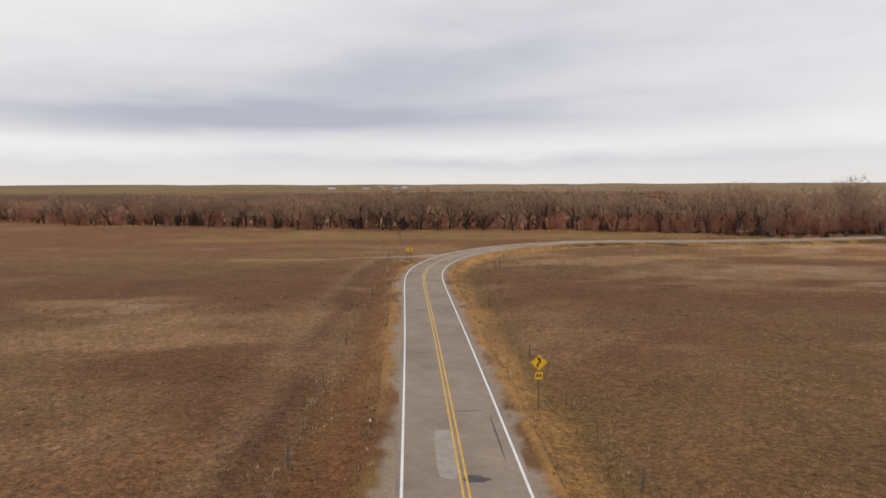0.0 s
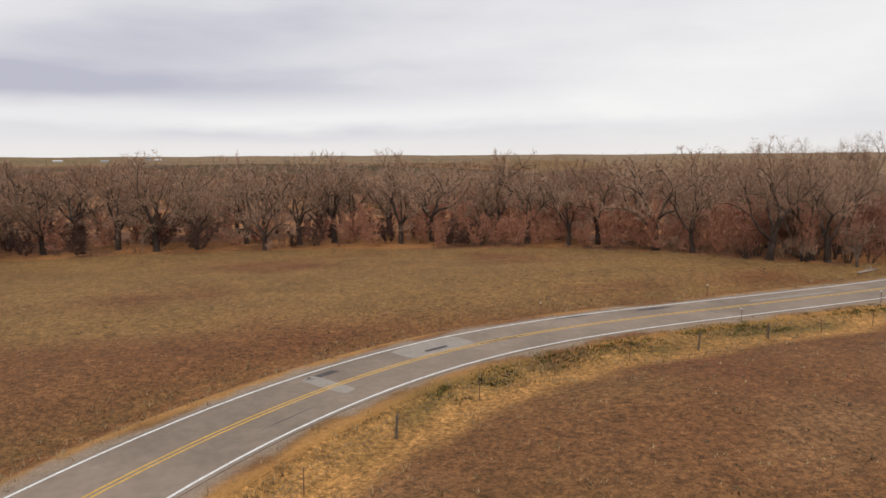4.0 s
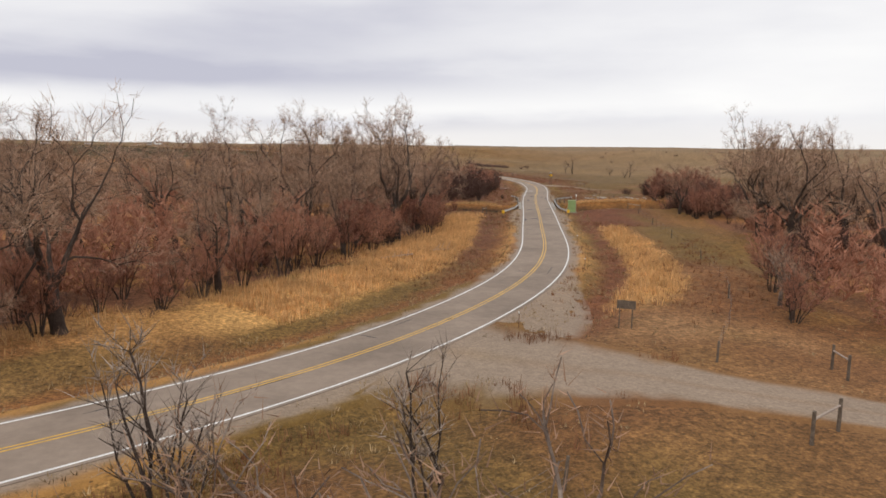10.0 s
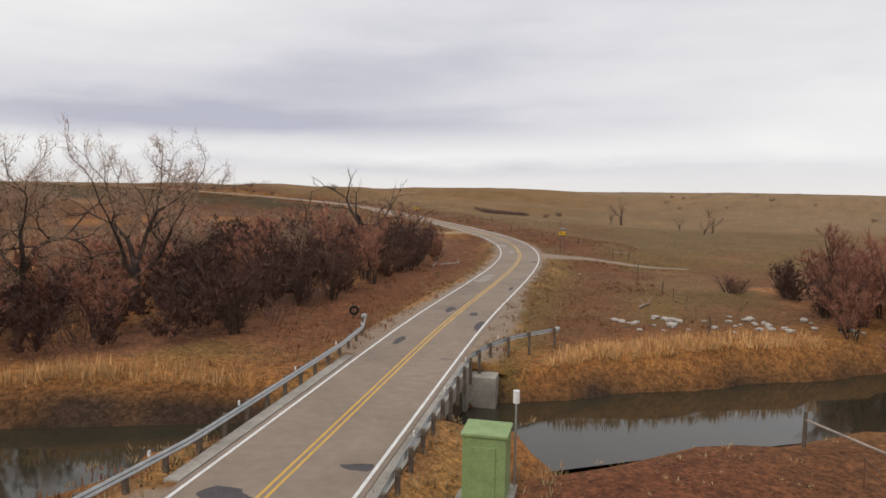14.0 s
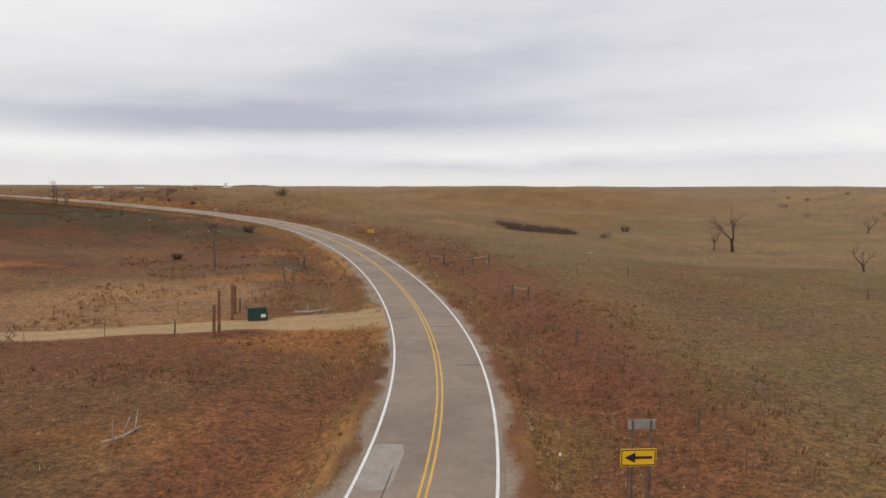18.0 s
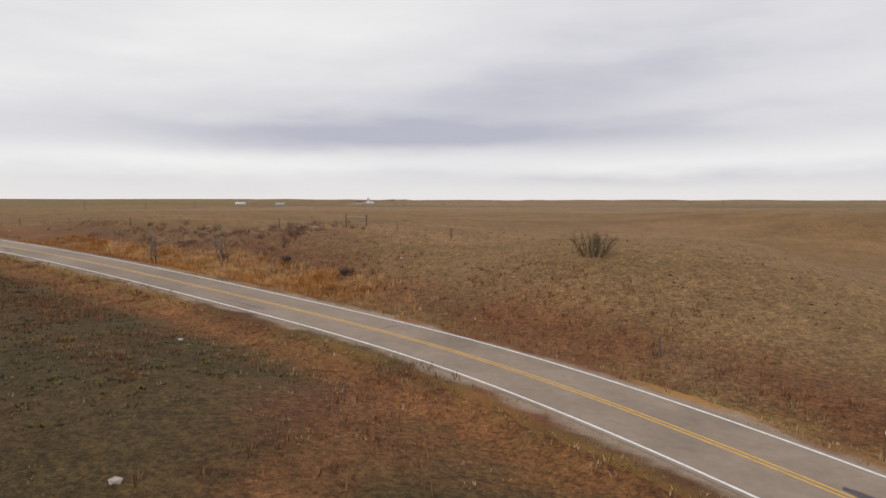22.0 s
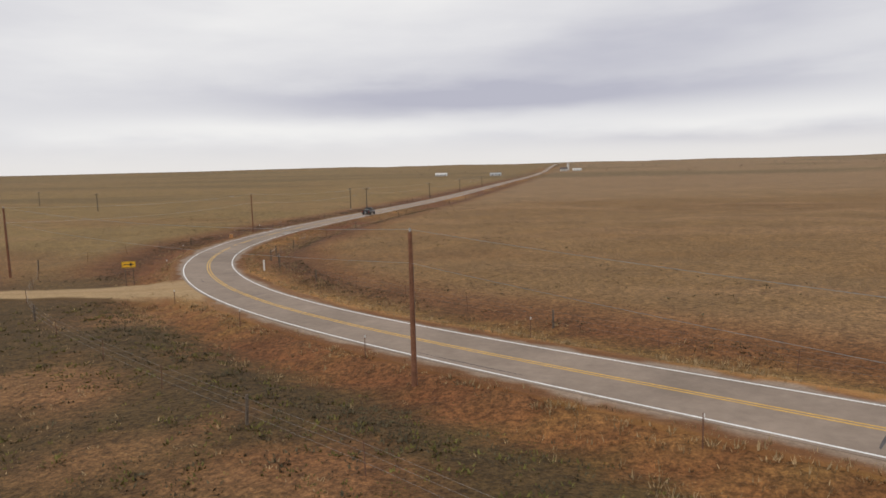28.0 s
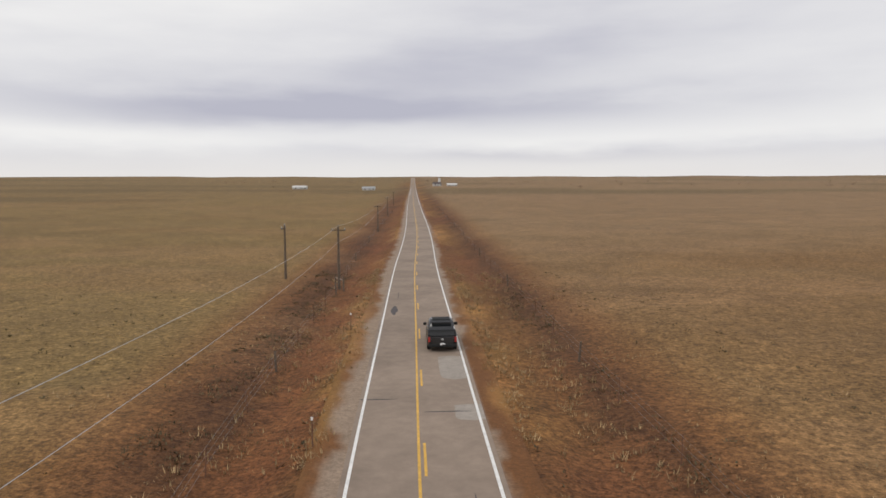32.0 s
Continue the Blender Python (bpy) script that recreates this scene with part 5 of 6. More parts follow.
gauge = thing("gauge_house", "pale green painted steel stream gauge house on a concrete plinth", "gauge house", 242.4, 318.4, -5.3, -18)
part("plinth", box("plinth", (2.0, 2.0, 1.3), M_CONCRETE, (0, 0, 0.2), 0.05), gauge)
part("body", box("body", (1.5, 1.4, 2.3), M_GREEN, (0, 0, 1.95), 0.03), gauge)
part("roof_slab", box("roof_slab", (1.62, 1.52, 0.12), M_GREEN, (0, 0, 3.14), 0.03), gauge)
part("door", box("door", (0.8, 0.05, 1.8), M_GREEN, (0, -0.72, 1.85), 0.01), gauge, "riveted green steel door")
part("antenna_post", rod("antenna_post", (0.9, 0.8, 0.0), (0.9, 0.8, 3.9), 0.04, 0.04, M_STEEL), gauge)
part("antenna_can", rod("antenna_can", (0.9, 0.8, 3.9), (0.9, 0.8, 4.35), 0.12, 0.12, M_WHITE, 12), gauge, "white antenna can")


def rock_mesh(seed):
    bm = bmesh.new()
    bmesh.ops.create_icosphere(bm, subdivisions=1, radius=0.5)
    r = random.Random(seed)
    for v in bm.verts:
        v.co *= r.uniform(0.7, 1.15)
        v.co.z *= 0.7
    me = bpy.data.meshes.new("rock")
    bm.to_mesh(me); bm.free()
    me.materials.append(M_ROCK)
    return me


ROCKS = [rock_mesh(k) for k in range(5)]
_r = random.Random(9)


def rock(x, y, size):
    t = thing("rock", "pale broken limestone boulder lying on dry grass", "rock", x, y, gz(x, y) + size * 0.12, _r.uniform(0, 360), "scattered pale rocks", data=ROCKS[_r.randrange(5)])
    t.scale = (size, size * _r.uniform(0.7, 1.1), size * _r.uniform(0.6, 0.9))


for _ in range(46):
    rock(_r.uniform(257, 275), _r.uniform(341.5, 347.5), _r.uniform(0.35, 1.0))
for _ in range(22):
    s_, o_ = _r.uniform(S_CLIMB, S_TOP + 60), _r.choice((-1, 1)) * _r.uniform(9, 30)
    p, _h = on_road(s_, o_)
    rock(p.x, p.y, _r.uniform(0.25, 0.55))
for _ in range(8):
    rock(_r.uniform(-10, -6), _r.uniform(128, 131), _r.uniform(0.3, 0.6))

# ---- fences ----
WOOD_POST = rod("post", (0, 0, -0.3), (0, 0, 1.25), 0.075, 0.065, M_POST, 7)
T_POST = rod("steel_post", (0, 0, -0.3), (0, 0, 1.2), 0.028, 0.024, M_RUST, 5)


def fence(points, gap, label, every=4, closed=False):
    """Posts with three wires along a line of places on the ground."""
    p = catmull([(x, y, 0) for x, y in points], 0.5)
    length = 0.5 * (len(p) - 1)
    n = max(2, int(length / gap))
    f = thing("fence", label, "fence", group="pasture fences")
    r = random.Random(int(points[0][0] * 7 + points[0][1]))
    tops = []
    for i in range(n + 1):
        k = min(int(i * length / n / 0.5), len(p) - 1)
        x, y = p[k, 0] + r.uniform(-.1, .1), p[k, 1] + r.uniform(-.1, .1)
        z = gz(x, y)
        wood = i % every == 0
        part("post" if wood else "steel_post", WOOD_POST if wood else T_POST, f, at=pose(x, y, z, r.uniform(-4, 4), r.uniform(-4, 4), r.uniform(0, 90)))
        tops.append(Vector((x, y, z)))
    for h in (0.45, 0.8, 1.12):
        v, q = pipe([a + Vector((0, 0, h)) for a in tops], 0.006, 3)
        part("wire", solid("wire", v, q, M_WIRE), f)


def along(s0, s1, off, step=14):
    return [tuple(on_road(s, off)[0])[:2] for s in np.arange(s0, s1, step)]


OLD = "sagging barbed-wire fence with weathered wooden and rusty steel posts"
fence([(14, 5), (9, 32.3), (7.9, 48.6), (6.8, 67), (5.9, 80), (5.2, 96), (6.5, 112), (10.3, 126), (15.7, 148), (24, 155), (34.7, 162), (57, 165.3)], 6.5, OLD)
fence([(57, 165.3), (80, 166), (97, 168), (113, 171), (131, 175), (145, 181.5)], 5.5, OLD)
fence([(145, 181.5), (153, 185), (162, 189), (171, 193), (182, 197.5), (191, 202), (200, 209)], 5.0, OLD)
fence([(-7.5, 5), (-8.1, 37), (-8.5, 43), (-9, 62), (-9.6, 90), (-10.4, 120), (-10.8, 134)], 7.0, OLD)
fence([(-10.8, 134), (-9.2, 147), (-12, 190), (-16, 236)], 9.0, OLD)
fence([(214, 222), (228, 242), (238, 268), (246.7, 292), (251, 302), (256, 318)], 5.0, OLD)
fence([(262, 341), (265, 351), (268.3, 367), (274, 386.6)], 5.0, OLD)
fence([(277, 400), (275, 425), (272, 442), (270, 457), (263, 483)], 4.5, OLD)
fence([(263, 483), (258, 500), (248, 519), (236, 533), (224, 545)], 6.0, OLD)
fence([(263, 483), (269, 480), (290, 470), (330, 455)], 6.5, OLD)
fence([(205, 577), (190, 580), (178.8, 589), (161, 591.6), (144, 595.5), (117, 604), (104, 604)], 7.0, OLD)
fence([(104, 604), (88, 608.4), (68, 618), (39, 629), (10, 645), (-12, 659), (-22, 675), (-26, 700), (-31, 740), (-37, 790), (-44, 850), (-56, 950)], 7.5, OLD)
fence([(-39, 652), (-40, 667), (-43, 700), (-47.5, 727), (-51, 760), (-55, 790), (-63, 860), (-72, 940)], 7.0, OLD)
fence([(-39, 652), (-30, 644), (-16, 631), (10, 619), (40, 604), (68, 593.5)], 7.5, OLD)
fence([(244.3, 447.5), (244.3, 451), (244.7, 454), (244.8, 462), (245.2, 466), (244.4, 472), (243.5, 480)], 4.0, OLD)
fence([(244, 447), (225, 446), (195, 442)], 5.0, OLD)
fence([(242, 438.5), (225, 434), (200, 428)], 5.0, OLD)


def rail_brace(x0, y0, x1, y1):
    """Two stout posts with a rail between them."""
    b = thing("fence_brace", "weathered wooden fence brace of two posts and a rail", "fence brace", group="fence braces")
    za, zb = gz(x0, y0), gz(x1, y1)
    part("post", rod("post", (x0, y0, za - 0.3), (x0, y0, za + 1.45), 0.09, 0.08, M_POST), b)
    part("post", rod("post", (x1, y1, zb - 0.3), (x1, y1, zb + 1.45), 0.09, 0.08, M_POST), b)
    part("rail", rod("rail", (x0, y0, za + 1.1), (x1, y1, zb + 1.15), 0.055, 0.05, M_TWIG_PALE, 7), b)


for q in ((261, 486, 263, 483.4), (243.4, 468.6, 245.2, 466), (243.4, 477, 243.6, 480), (267, 480, 269.3, 480), (270.3, 457, 271.8, 455.3), (211.3, 211.1, 213.4, 212.1), (220.3, 220.6, 219.5, 218.5), (256.2, 321.5, 257, 317.5), (222.1, 311.9, 223.3, 313.5), (-14.6, 662.4, -16.2, 664.8),
          (-19, 667.5, -20.6, 671.2), (274.6, 397, 277, 396.6), (9.3, 118, 10.3, 120.5), (72, 612, 69, 613.5), (-52.5, 768, -51.2, 766), (190, 584, 193, 583)):
    rail_brace(*q)

DELIN = rod("shaft", (0, 0, -0.3), (0, 0, 1.25), 0.03, 0.026, M_RUST, 6)
DELIN_CAP = box("reflector", (0.09, 0.02, 0.14), M_WHITE, (0, -0.035, 1.17), 0.005)


def delineator(s, off):
    p, h = on_road(s, off)
    t = thing("delineator_post", "slim steel roadside marker post with a small pale reflector", "marker post", p.x, p.y, gz(p.x, p.y), h, "roadside marker posts")
    part("shaft", DELIN, t)
    part("reflector", DELIN_CAP, t)


for x, y in ((-4, 36), (-5.8, 69.6), (-6.8, 95.5), (-5.5, 128), (-9, 110), (43.5, 176.4), (62, 178), (57, 168), (74, 169.8), (91, 171), (112, 175.5), (134, 184.5), (152, 193.5), (165.5, 200.6), (180, 208.4), (205, 231.5), (219, 254), (224.2, 271),
             (261.5, 371), (267, 402), (268, 414), (265.5, 447), (262, 463), (258.7, 473), (255.8, 487.2), (251.6, 501), (245.4, 516), (231, 531.5), (212, 548), (187, 561), (166.7, 568), (139, 583), (111, 583.5), (66, 603.5), (29, 620),
             (12, 628.4), (0, 634), (-10.9, 640.5), (-32.5, 668), (-37.6, 686.4), (-39.2, 695.7), (-40.4, 704.6), (-43, 723.7), (-46, 745), (20, 634.5), (93, 603), (-22, 655.8)):
    s_, o_, _h = road_frame([x], [y])
    delineator(float(s_[0]), math.copysign(max(abs(float(o_[0])), 4.2), float(o_[0])))

# ---- road signs ----


def arrow_shape(flip=1, w=0.95, h=0.36, y=-0.022):
    pts = [(-0.5, 0.12), (0.12, 0.12), (0.12, 0.5), (0.5, 0), (0.12, -0.5), (0.12, -0.12), (-0.5, -0.12)]
    v = [(flip * x * w, y, z * h) for x, z in pts] + [(flip * x * w, y + 0.012, z * h) for x, z in pts]
    n = len(pts)
    return solid("arrow", v, [tuple(range(n)), tuple(range(2 * n - 1, n - 1, -1))] + [(k, (k + 1) % n, n + (k + 1) % n, n + k) for k in range(n)], M_BLACK)


def arrow_sign(x, y, zc, turn, flip, label):
    z = gz(x, y)
    s = thing("arrow_sign", label, "road sign", x, y, z, turn, "curve arrow signs")
    for k in (-0.35, 0.35):
        part("post", rod("post", (k, 0.03, -0.3), (k, 0.03, zc - z + 0.25), 0.035, 0.03, M_POST, 6), s)
    plate = part("panel", box("panel", (1.25, 0.02, 0.62), M_SIGN, (0, 0, 0), 0.004), s, "yellow panel", pose(0, -0.03, zc - z))
    part("arrow", arrow_shape(flip), plate, "black arrow")
    part("border", frame_shape(1.19, 0.56), plate, "thin black border")


def frame_shape(w, h, t=0.03, y=-0.018, diamond=False):
    o = [(-w / 2, -h / 2), (w / 2, -h / 2), (w / 2, h / 2), (-w / 2, h / 2)]
    i = [(-w / 2 + t, -h / 2 + t), (w / 2 - t, -h / 2 + t), (w / 2 - t, h / 2 - t), (-w / 2 + t, h / 2 - t)]
    v = [(a, y, b) for a, b in o + i] + [(a, y + 0.01, b) for a, b in o + i]
    f = []
    for k in range(4):
        j = (k + 1) % 4
        f += [(k, j, 4 + j, 4 + k), (8 + k, 12 + k, 12 + j, 8 + j), (k, 8 + k, 8 + j, j), (4 + k, 4 + j, 12 + j, 12 + k)]
    return solid("border", v, f, M_BLACK)


def bend_symbol(points, width):
    """A bent black bar with an arrow head, standing 8 mm proud of its panel."""
    v, f = [], []
    for (x0, z0), (x1, z1) in zip(points[:-1], points[1:]):
        d = Vector((x1 - x0, z1 - z0)).normalized() * width / 2
        i = len(v)
        for dy in (-0.02, -0.008):
            v += [(x0 - d.y, dy, z0 + d.x), (x1 - d.y, dy, z1 + d.x), (x1 + d.y, dy, z1 - d.x), (x0 + d.y, dy, z0 - d.x)]
        f += [(i, i + 1, i + 2, i + 3), (i, i + 4, i + 5, i + 1), (i + 2, i + 6, i + 7, i + 3)]
    (x0, z0), (x1, z1) = points[-2:]
    d = Vector((x1 - x0, z1 - z0)).normalized()
    i = len(v)
    for dy in (-0.02, -0.008):
        v += [(x1 - d.y * width * 1.3, dy, z1 + d.x * width * 1.3), (x1 + d.x * width * 1.9, dy, z1 + d.y * width * 1.9), (x1 + d.y * width * 1.3, dy, z1 - d.x * width * 1.3)]
    f += [(i, i + 1, i + 2), (i, i + 3, i + 4, i + 1), (i + 1, i + 4, i + 5, i + 2)]
    return solid("symbol", v, f, M_BLACK)


def warning_sign(x, y, zc, turn, points, label):
    z = gz(x, y)
    s = thing("warning_sign", label, "road sign", x, y, z, turn, "curve warning signs")
    part("post", rod("post", (0, 0.03, -0.3), (0, 0.03, zc - z + 0.4), 0.05, 0.045, M_POST, 6), s)
    plate = part("panel", box("panel", (0.78, 0.02, 0.78), M_SIGN, (0, 0, 0), 0.005), s, "yellow diamond panel", pose(0, -0.03, zc - z, 0, 45, 0))
    part("border", frame_shape(0.73, 0.73, 0.022), plate, "thin black border")
    part("symbol", bend_symbol(points, 0.10), s, "black bent arrow", pose(0, -0.04, zc - z))
    low = part("speed_panel", box("speed_panel", (0.46, 0.02, 0.46), M_SIGN, (0, 0, 0), 0.005), s, "small yellow square panel", pose(0, -0.03, zc - z - 0.85))
    for k in (-0.09, 0.09):
        part("bar", box("bar", (0.11, 0.012, 0.2), M_BLACK, (k, -0.014, 0.02), 0.002), low, "dark printed bar")


warning_sign(6.1, 42.0, 2.35, 0, [(-0.05, -0.30), (-0.12, -0.1), (0.10, 0.06), (0.02, 0.2)], "yellow diamond winding-road sign with a speed panel on a wooden post")
warning_sign(68.2, 611.2, 10.2, 62, [(-0.14, -0.25), (-0.14, 0.08), (0.08, 0.08)], "yellow diamond turn-ahead sign with a speed panel on a wooden post")
arrow_sign(-6.3, 126.3, 1.6, 4, 1, "yellow arrow sign along the first bend, facing the traffic")
arrow_sign(117.9, 172.5, 1.4, -62, -1, "yellow arrow sign on two posts near the gnarled trees")
arrow_sign(269.8, 409, -0.7, 3, -1, "yellow arrow sign on two posts beside the pasture fence")
arrow_sign(249.9, 507.1, 0.9, 14, -1, "yellow arrow sign on two posts on the grassy hillside")
arrow_sign(-21.4, 646.8, 9.2, 32, 1, "yellow arrow sign on two posts above the dirt track")


def plain_sign(x, y, zc, turn, w, h, mat, label):
    z = gz(x, y)
    s = thing("sign_back", label, "road sign", x, y, z, turn)
    for k in ((-w / 3, w / 3) if w > 0.8 else (0,)):
        part("post", rod("post", (k, 0.03, -0.3), (k, 0.03, zc - z + h / 2), 0.045, 0.04, M_POST, 6), s)
    part("panel", box("panel", (w, 0.025, h), mat, (0, 0, zc - z), 0.005), s)


plain_sign(212.6, 231, -2.5, 150, 1.3, 0.6, M_POST, "back of a dark brown wooden sign on two posts")
plain_sign(270.2, 410, 0.1, 183, 1.0, 0.35, M_STEEL, "bare metal back of a sign for the other direction")
plain_sign(161, 557.3, 8.1, 120, 0.75, 0.75, M_STEEL, "dull metal sign seen edge-on on a wooden post")

# ---- utility line ----


def utility_pole(x, y, top, turn, mat, label, arm=True):
    z = gz(x, y)
    h = top - z
    p = thing("utility_pole", label, "utility pole", x, y, z, turn, "utility poles")
    part("shaft", rod("shaft", (0, 0, -0.5), (0, 0, h), 0.15, 0.10, mat, 10), p)
    if arm:
        part("crossarm", box("crossarm", (1.5, 0.10, 0.12), M_POST, (0, 0.12, h - 0.35), 0.01), p)
    for k in ((-0.65, 0.0, 0.65) if arm else (0,)):
        part("insulator", rod("insulator", (k, 0.12 if k else 0, h - 0.3 if k else h), (k, 0.12 if k else 0, h - 0.1 if k else h + 0.18), 0.05, 0.035, M_STEEL, 8), p)
    part("ground_wire", rod("ground_wire", (0.13, -0.05, 0), (0.11, -0.03, h * 0.8), 0.012, 0.012, M_WIRE, 4), p)
    return Vector((x, y, top))


REDPOLE, GREYPOLE = "red-brown wooden utility pole with a crossarm and wires", "thin grey-brown wooden utility pole beside the field"
LINE = [utility_pole(115, 564, 12.7, 30, M_POLE, REDPOLE), utility_pole(67.8, 590.1, 15.1, 30, M_POLE, REDPOLE, False), utility_pole(16.2, 625, 14.8, 20, M_POLE, REDPOLE, False),
        utility_pole(-38.5, 648.1, 14.6, 30, M_POLE, REDPOLE, False), utility_pole(-44.2, 701, 13.6, 5, M_POLE, REDPOLE, False), utility_pole(-51.9, 767, 12.4, 6, M_POST, GREYPOLE), utility_pole(-61.3, 846, 11.4, 6, M_POST, GREYPOLE),
        utility_pole(-70, 915, 11.2, 6, M_POST, GREYPOLE), utility_pole(-79, 990, 11.2, 6, M_POST, GREYPOLE)]
utility_pole(-58.6, 770.5, 12.3, 90, M_POST, GREYPOLE)
for x, y in ((-100, 690), (-140, 760), (-210, 800)):
    utility_pole(x, y, gz(x, y) + 5.5, 80, M_POST, GREYPOLE)
utility_pole(232.4, 476, 3.0, 20, M_POST, "short dark wooden utility pole with a crossarm in the pasture")
for a, b in zip(LINE[:-1], LINE[1:]):
    span = thing("power_line", "pair of sagging power wires between wooden poles", "wires", group="power lines")
    for k, low in ((0, 0.0), (0, 1.5)):
        v, f = pipe([a.lerp(b, i / 12) - Vector((0, 0, low + 2.6 * (i / 12) * (1 - i / 12) - 0.1 * (low == 0))) for i in range(13)], 0.010, 3)
        part("wire", solid("wire", v, f, M_STEEL), span)

# ---- gate, dumpster and yard things ----
gate = thing("post_gate", "tall rust-red wooden gate posts on both sides of a dirt drive", "gate")
for x, y, h in ((245.3, 437.7, 2.6), (245.2, 439.2, 3.4), (244.8, 443.8, 3.2), (244.1, 446.8, 2.6)):
    z = gz(x, y)
    part("post", rod("post", (x, y, z - 0.4), (x + 0.1, y, z + h), 0.13, 0.11, M_POLE), gate)
for k in (0.5, 0.85, 1.2):
    a, b = Vector((244.8, 443.8, gz(244.8, 443.8) + k)), Vector((244.1, 446.8, gz(244.1, 446.8) + k))
    part("rail", rod("rail", a, b, 0.035, 0.035, M_RUST, 6), gate)


def dumpster(x, y, turn):
    d = thing("dumpster", "dark green steel dumpster with a white placard, lid open", "dumpster", x, y, gz(x, y) + 0.1, turn)
    bm = bmesh.new()
    outer = [(-1.0, -0.65, 0), (1.0, -0.65, 0), (1.0, 0.65, 0), (-1.0, 0.65, 0), (-1.05, -0.75, 1.0), (1.05, -0.75, 1.0), (1.05, 0.7, 1.35), (-1.05, 0.7, 1.35)]
    vs = [bm.verts.new(p) for p in outer] + [bm.verts.new((p[0] * 0.94, p[1] * 0.92, max(p[2], 0.06))) for p in outer]
    for q in ((0, 1, 5, 4), (1, 2, 6, 5), (2, 3, 7, 6), (3, 0, 4, 7), (0, 3, 2, 1), (8, 12, 13, 9), (9, 13, 14, 10), (10, 14, 15, 11), (11, 15, 12, 8), (8, 9, 10, 11), (4, 5, 13, 12), (5, 6, 14, 13), (6, 7, 15, 14), (7, 4, 12, 15)):
        bm.faces.new([vs[k] for k in q])
    me = bpy.data.meshes.new("body")
    bm.to_mesh(me); bm.free()
    me.materials.append(M_DUMPSTER)
    part("body", me, d)
    part("lid", box("lid", (2.05, 0.05, 0.8), M_TRIM, (0, 0.80, 0.98), 0.02), d, "black plastic lid hung open behind")
    part("placard", box("placard", (0.5, 0.02, 0.4), M_WHITE, (0.55, -0.73, 0.6), 0.005), d, "white placard")
    for k in (-1.08, 1.08):
        part("fork_pocket", box("fork_pocket", (0.1, 1.0, 0.16), M_DUMPSTER, (k, 0, 0.75), 0.02), d)
    for k in (-0.8, 0.8):
        part("skid", box("skid", (0.12, 1.3, 0.1), M_RUST, (k, 0, -0.05), 0.01), d)
    return d


dumpster(246.9, 444.2, 20).scale = (0.8, 0.8, 0.66)


def tyre(x, y, z, turn, label):
    t = thing("tyre_marker", label, "tyre", x, y, z, turn, "tyres on posts")
    bm = bmesh.new()
    for i in range(20):
        a = 6.283 * i / 20
        for j in range(8):
            b = 6.283 * j / 8
            r = 0.30 + 0.10 * math.cos(b)
            bm.verts.new((math.cos(a) * r, 0.10 * math.sin(b), math.sin(a) * r + 0.75))
    bm.verts.ensure_lookup_table()
    for i in range(20):
        for j in range(8):
            q = [i * 8 + j, ((i + 1) % 20) * 8 + j, ((i + 1) % 20) * 8 + (j + 1) % 8, i * 8 + (j + 1) % 8]
            bm.faces.new([bm.verts[k] for k in q])
    me = bpy.data.meshes.new("tyre")
    bm.to_mesh(me); bm.free()
    me.materials.append(M_RUBBER)
    part("tyre", me, t)
    part("post", rod("post", (0, 0.16, -0.3), (0, 0.16, 1.2), 0.06, 0.05, M_POST, 7), t)


tyre(113.6, 189.2, gz(113.6, 189.2), -30, "black tyre hung on a fence post by the wood")
tyre(236.6, 350.4, gz(236.6, 350.4), 10, "black tyre hung on a post at the thicket edge")
box_post = thing("white_marker", "white plastic utility marker post in the grass", "marker post", -14.3, 658.8, gz(-14.3, 658.8))
part("shaft", box("shaft", (0.14, 0.14, 1.3), M_WHITE, (0, 0, 0.6), 0.02), box_post)
barrel = thing("barrel", "weathered orange-tan plastic barrel beside the fence", "barrel", -42.3, 691.8, gz(-42.3, 691.8))
part("drum", rod("drum", (0, 0, 0), (0, 0, 0.6), 0.30, 0.28, M_HYDRO, 16), barrel)
for k in (0.16, 0.40):
    part("hoop", rod("hoop", (0, 0, k), (0, 0, k + 0.05), 0.32, 0.32, M_HYDRO, 16), barrel)


def log(x, y, length, turn, r, label="pale barkless fallen log with broken branches"):
    t = thing("fallen_log", label, "log", x, y, gz(x, y) + r * 0.7, turn, "fallen logs")
    v, f = [], []
    g = random.Random(int(x * 10))
    p, rr = Vector((-length / 2, 0, 0)), r
    for i in range(4):
        q = p + Vector((length / 4, g.uniform(-.15, .15), g.uniform(-.03, .08)))
        tube(v, f, p, q, rr, rr * 0.85, 7, cap=True)
        p, rr = q, rr * 0.85
    part("stem", solid("stem", v, f, M_TWIG_PALE, True), t)
    for k in range(3):
        a = Vector((g.uniform(-length / 3, length / 2), 0, r * 0.5))
        part("branch", rod("branch", a, a + Vector((g.uniform(.1, .6), g.uniform(-.7, .7), g.uniform(.3, .9))), r * 0.35, 0.02, M_TWIG_PALE, 5), t)


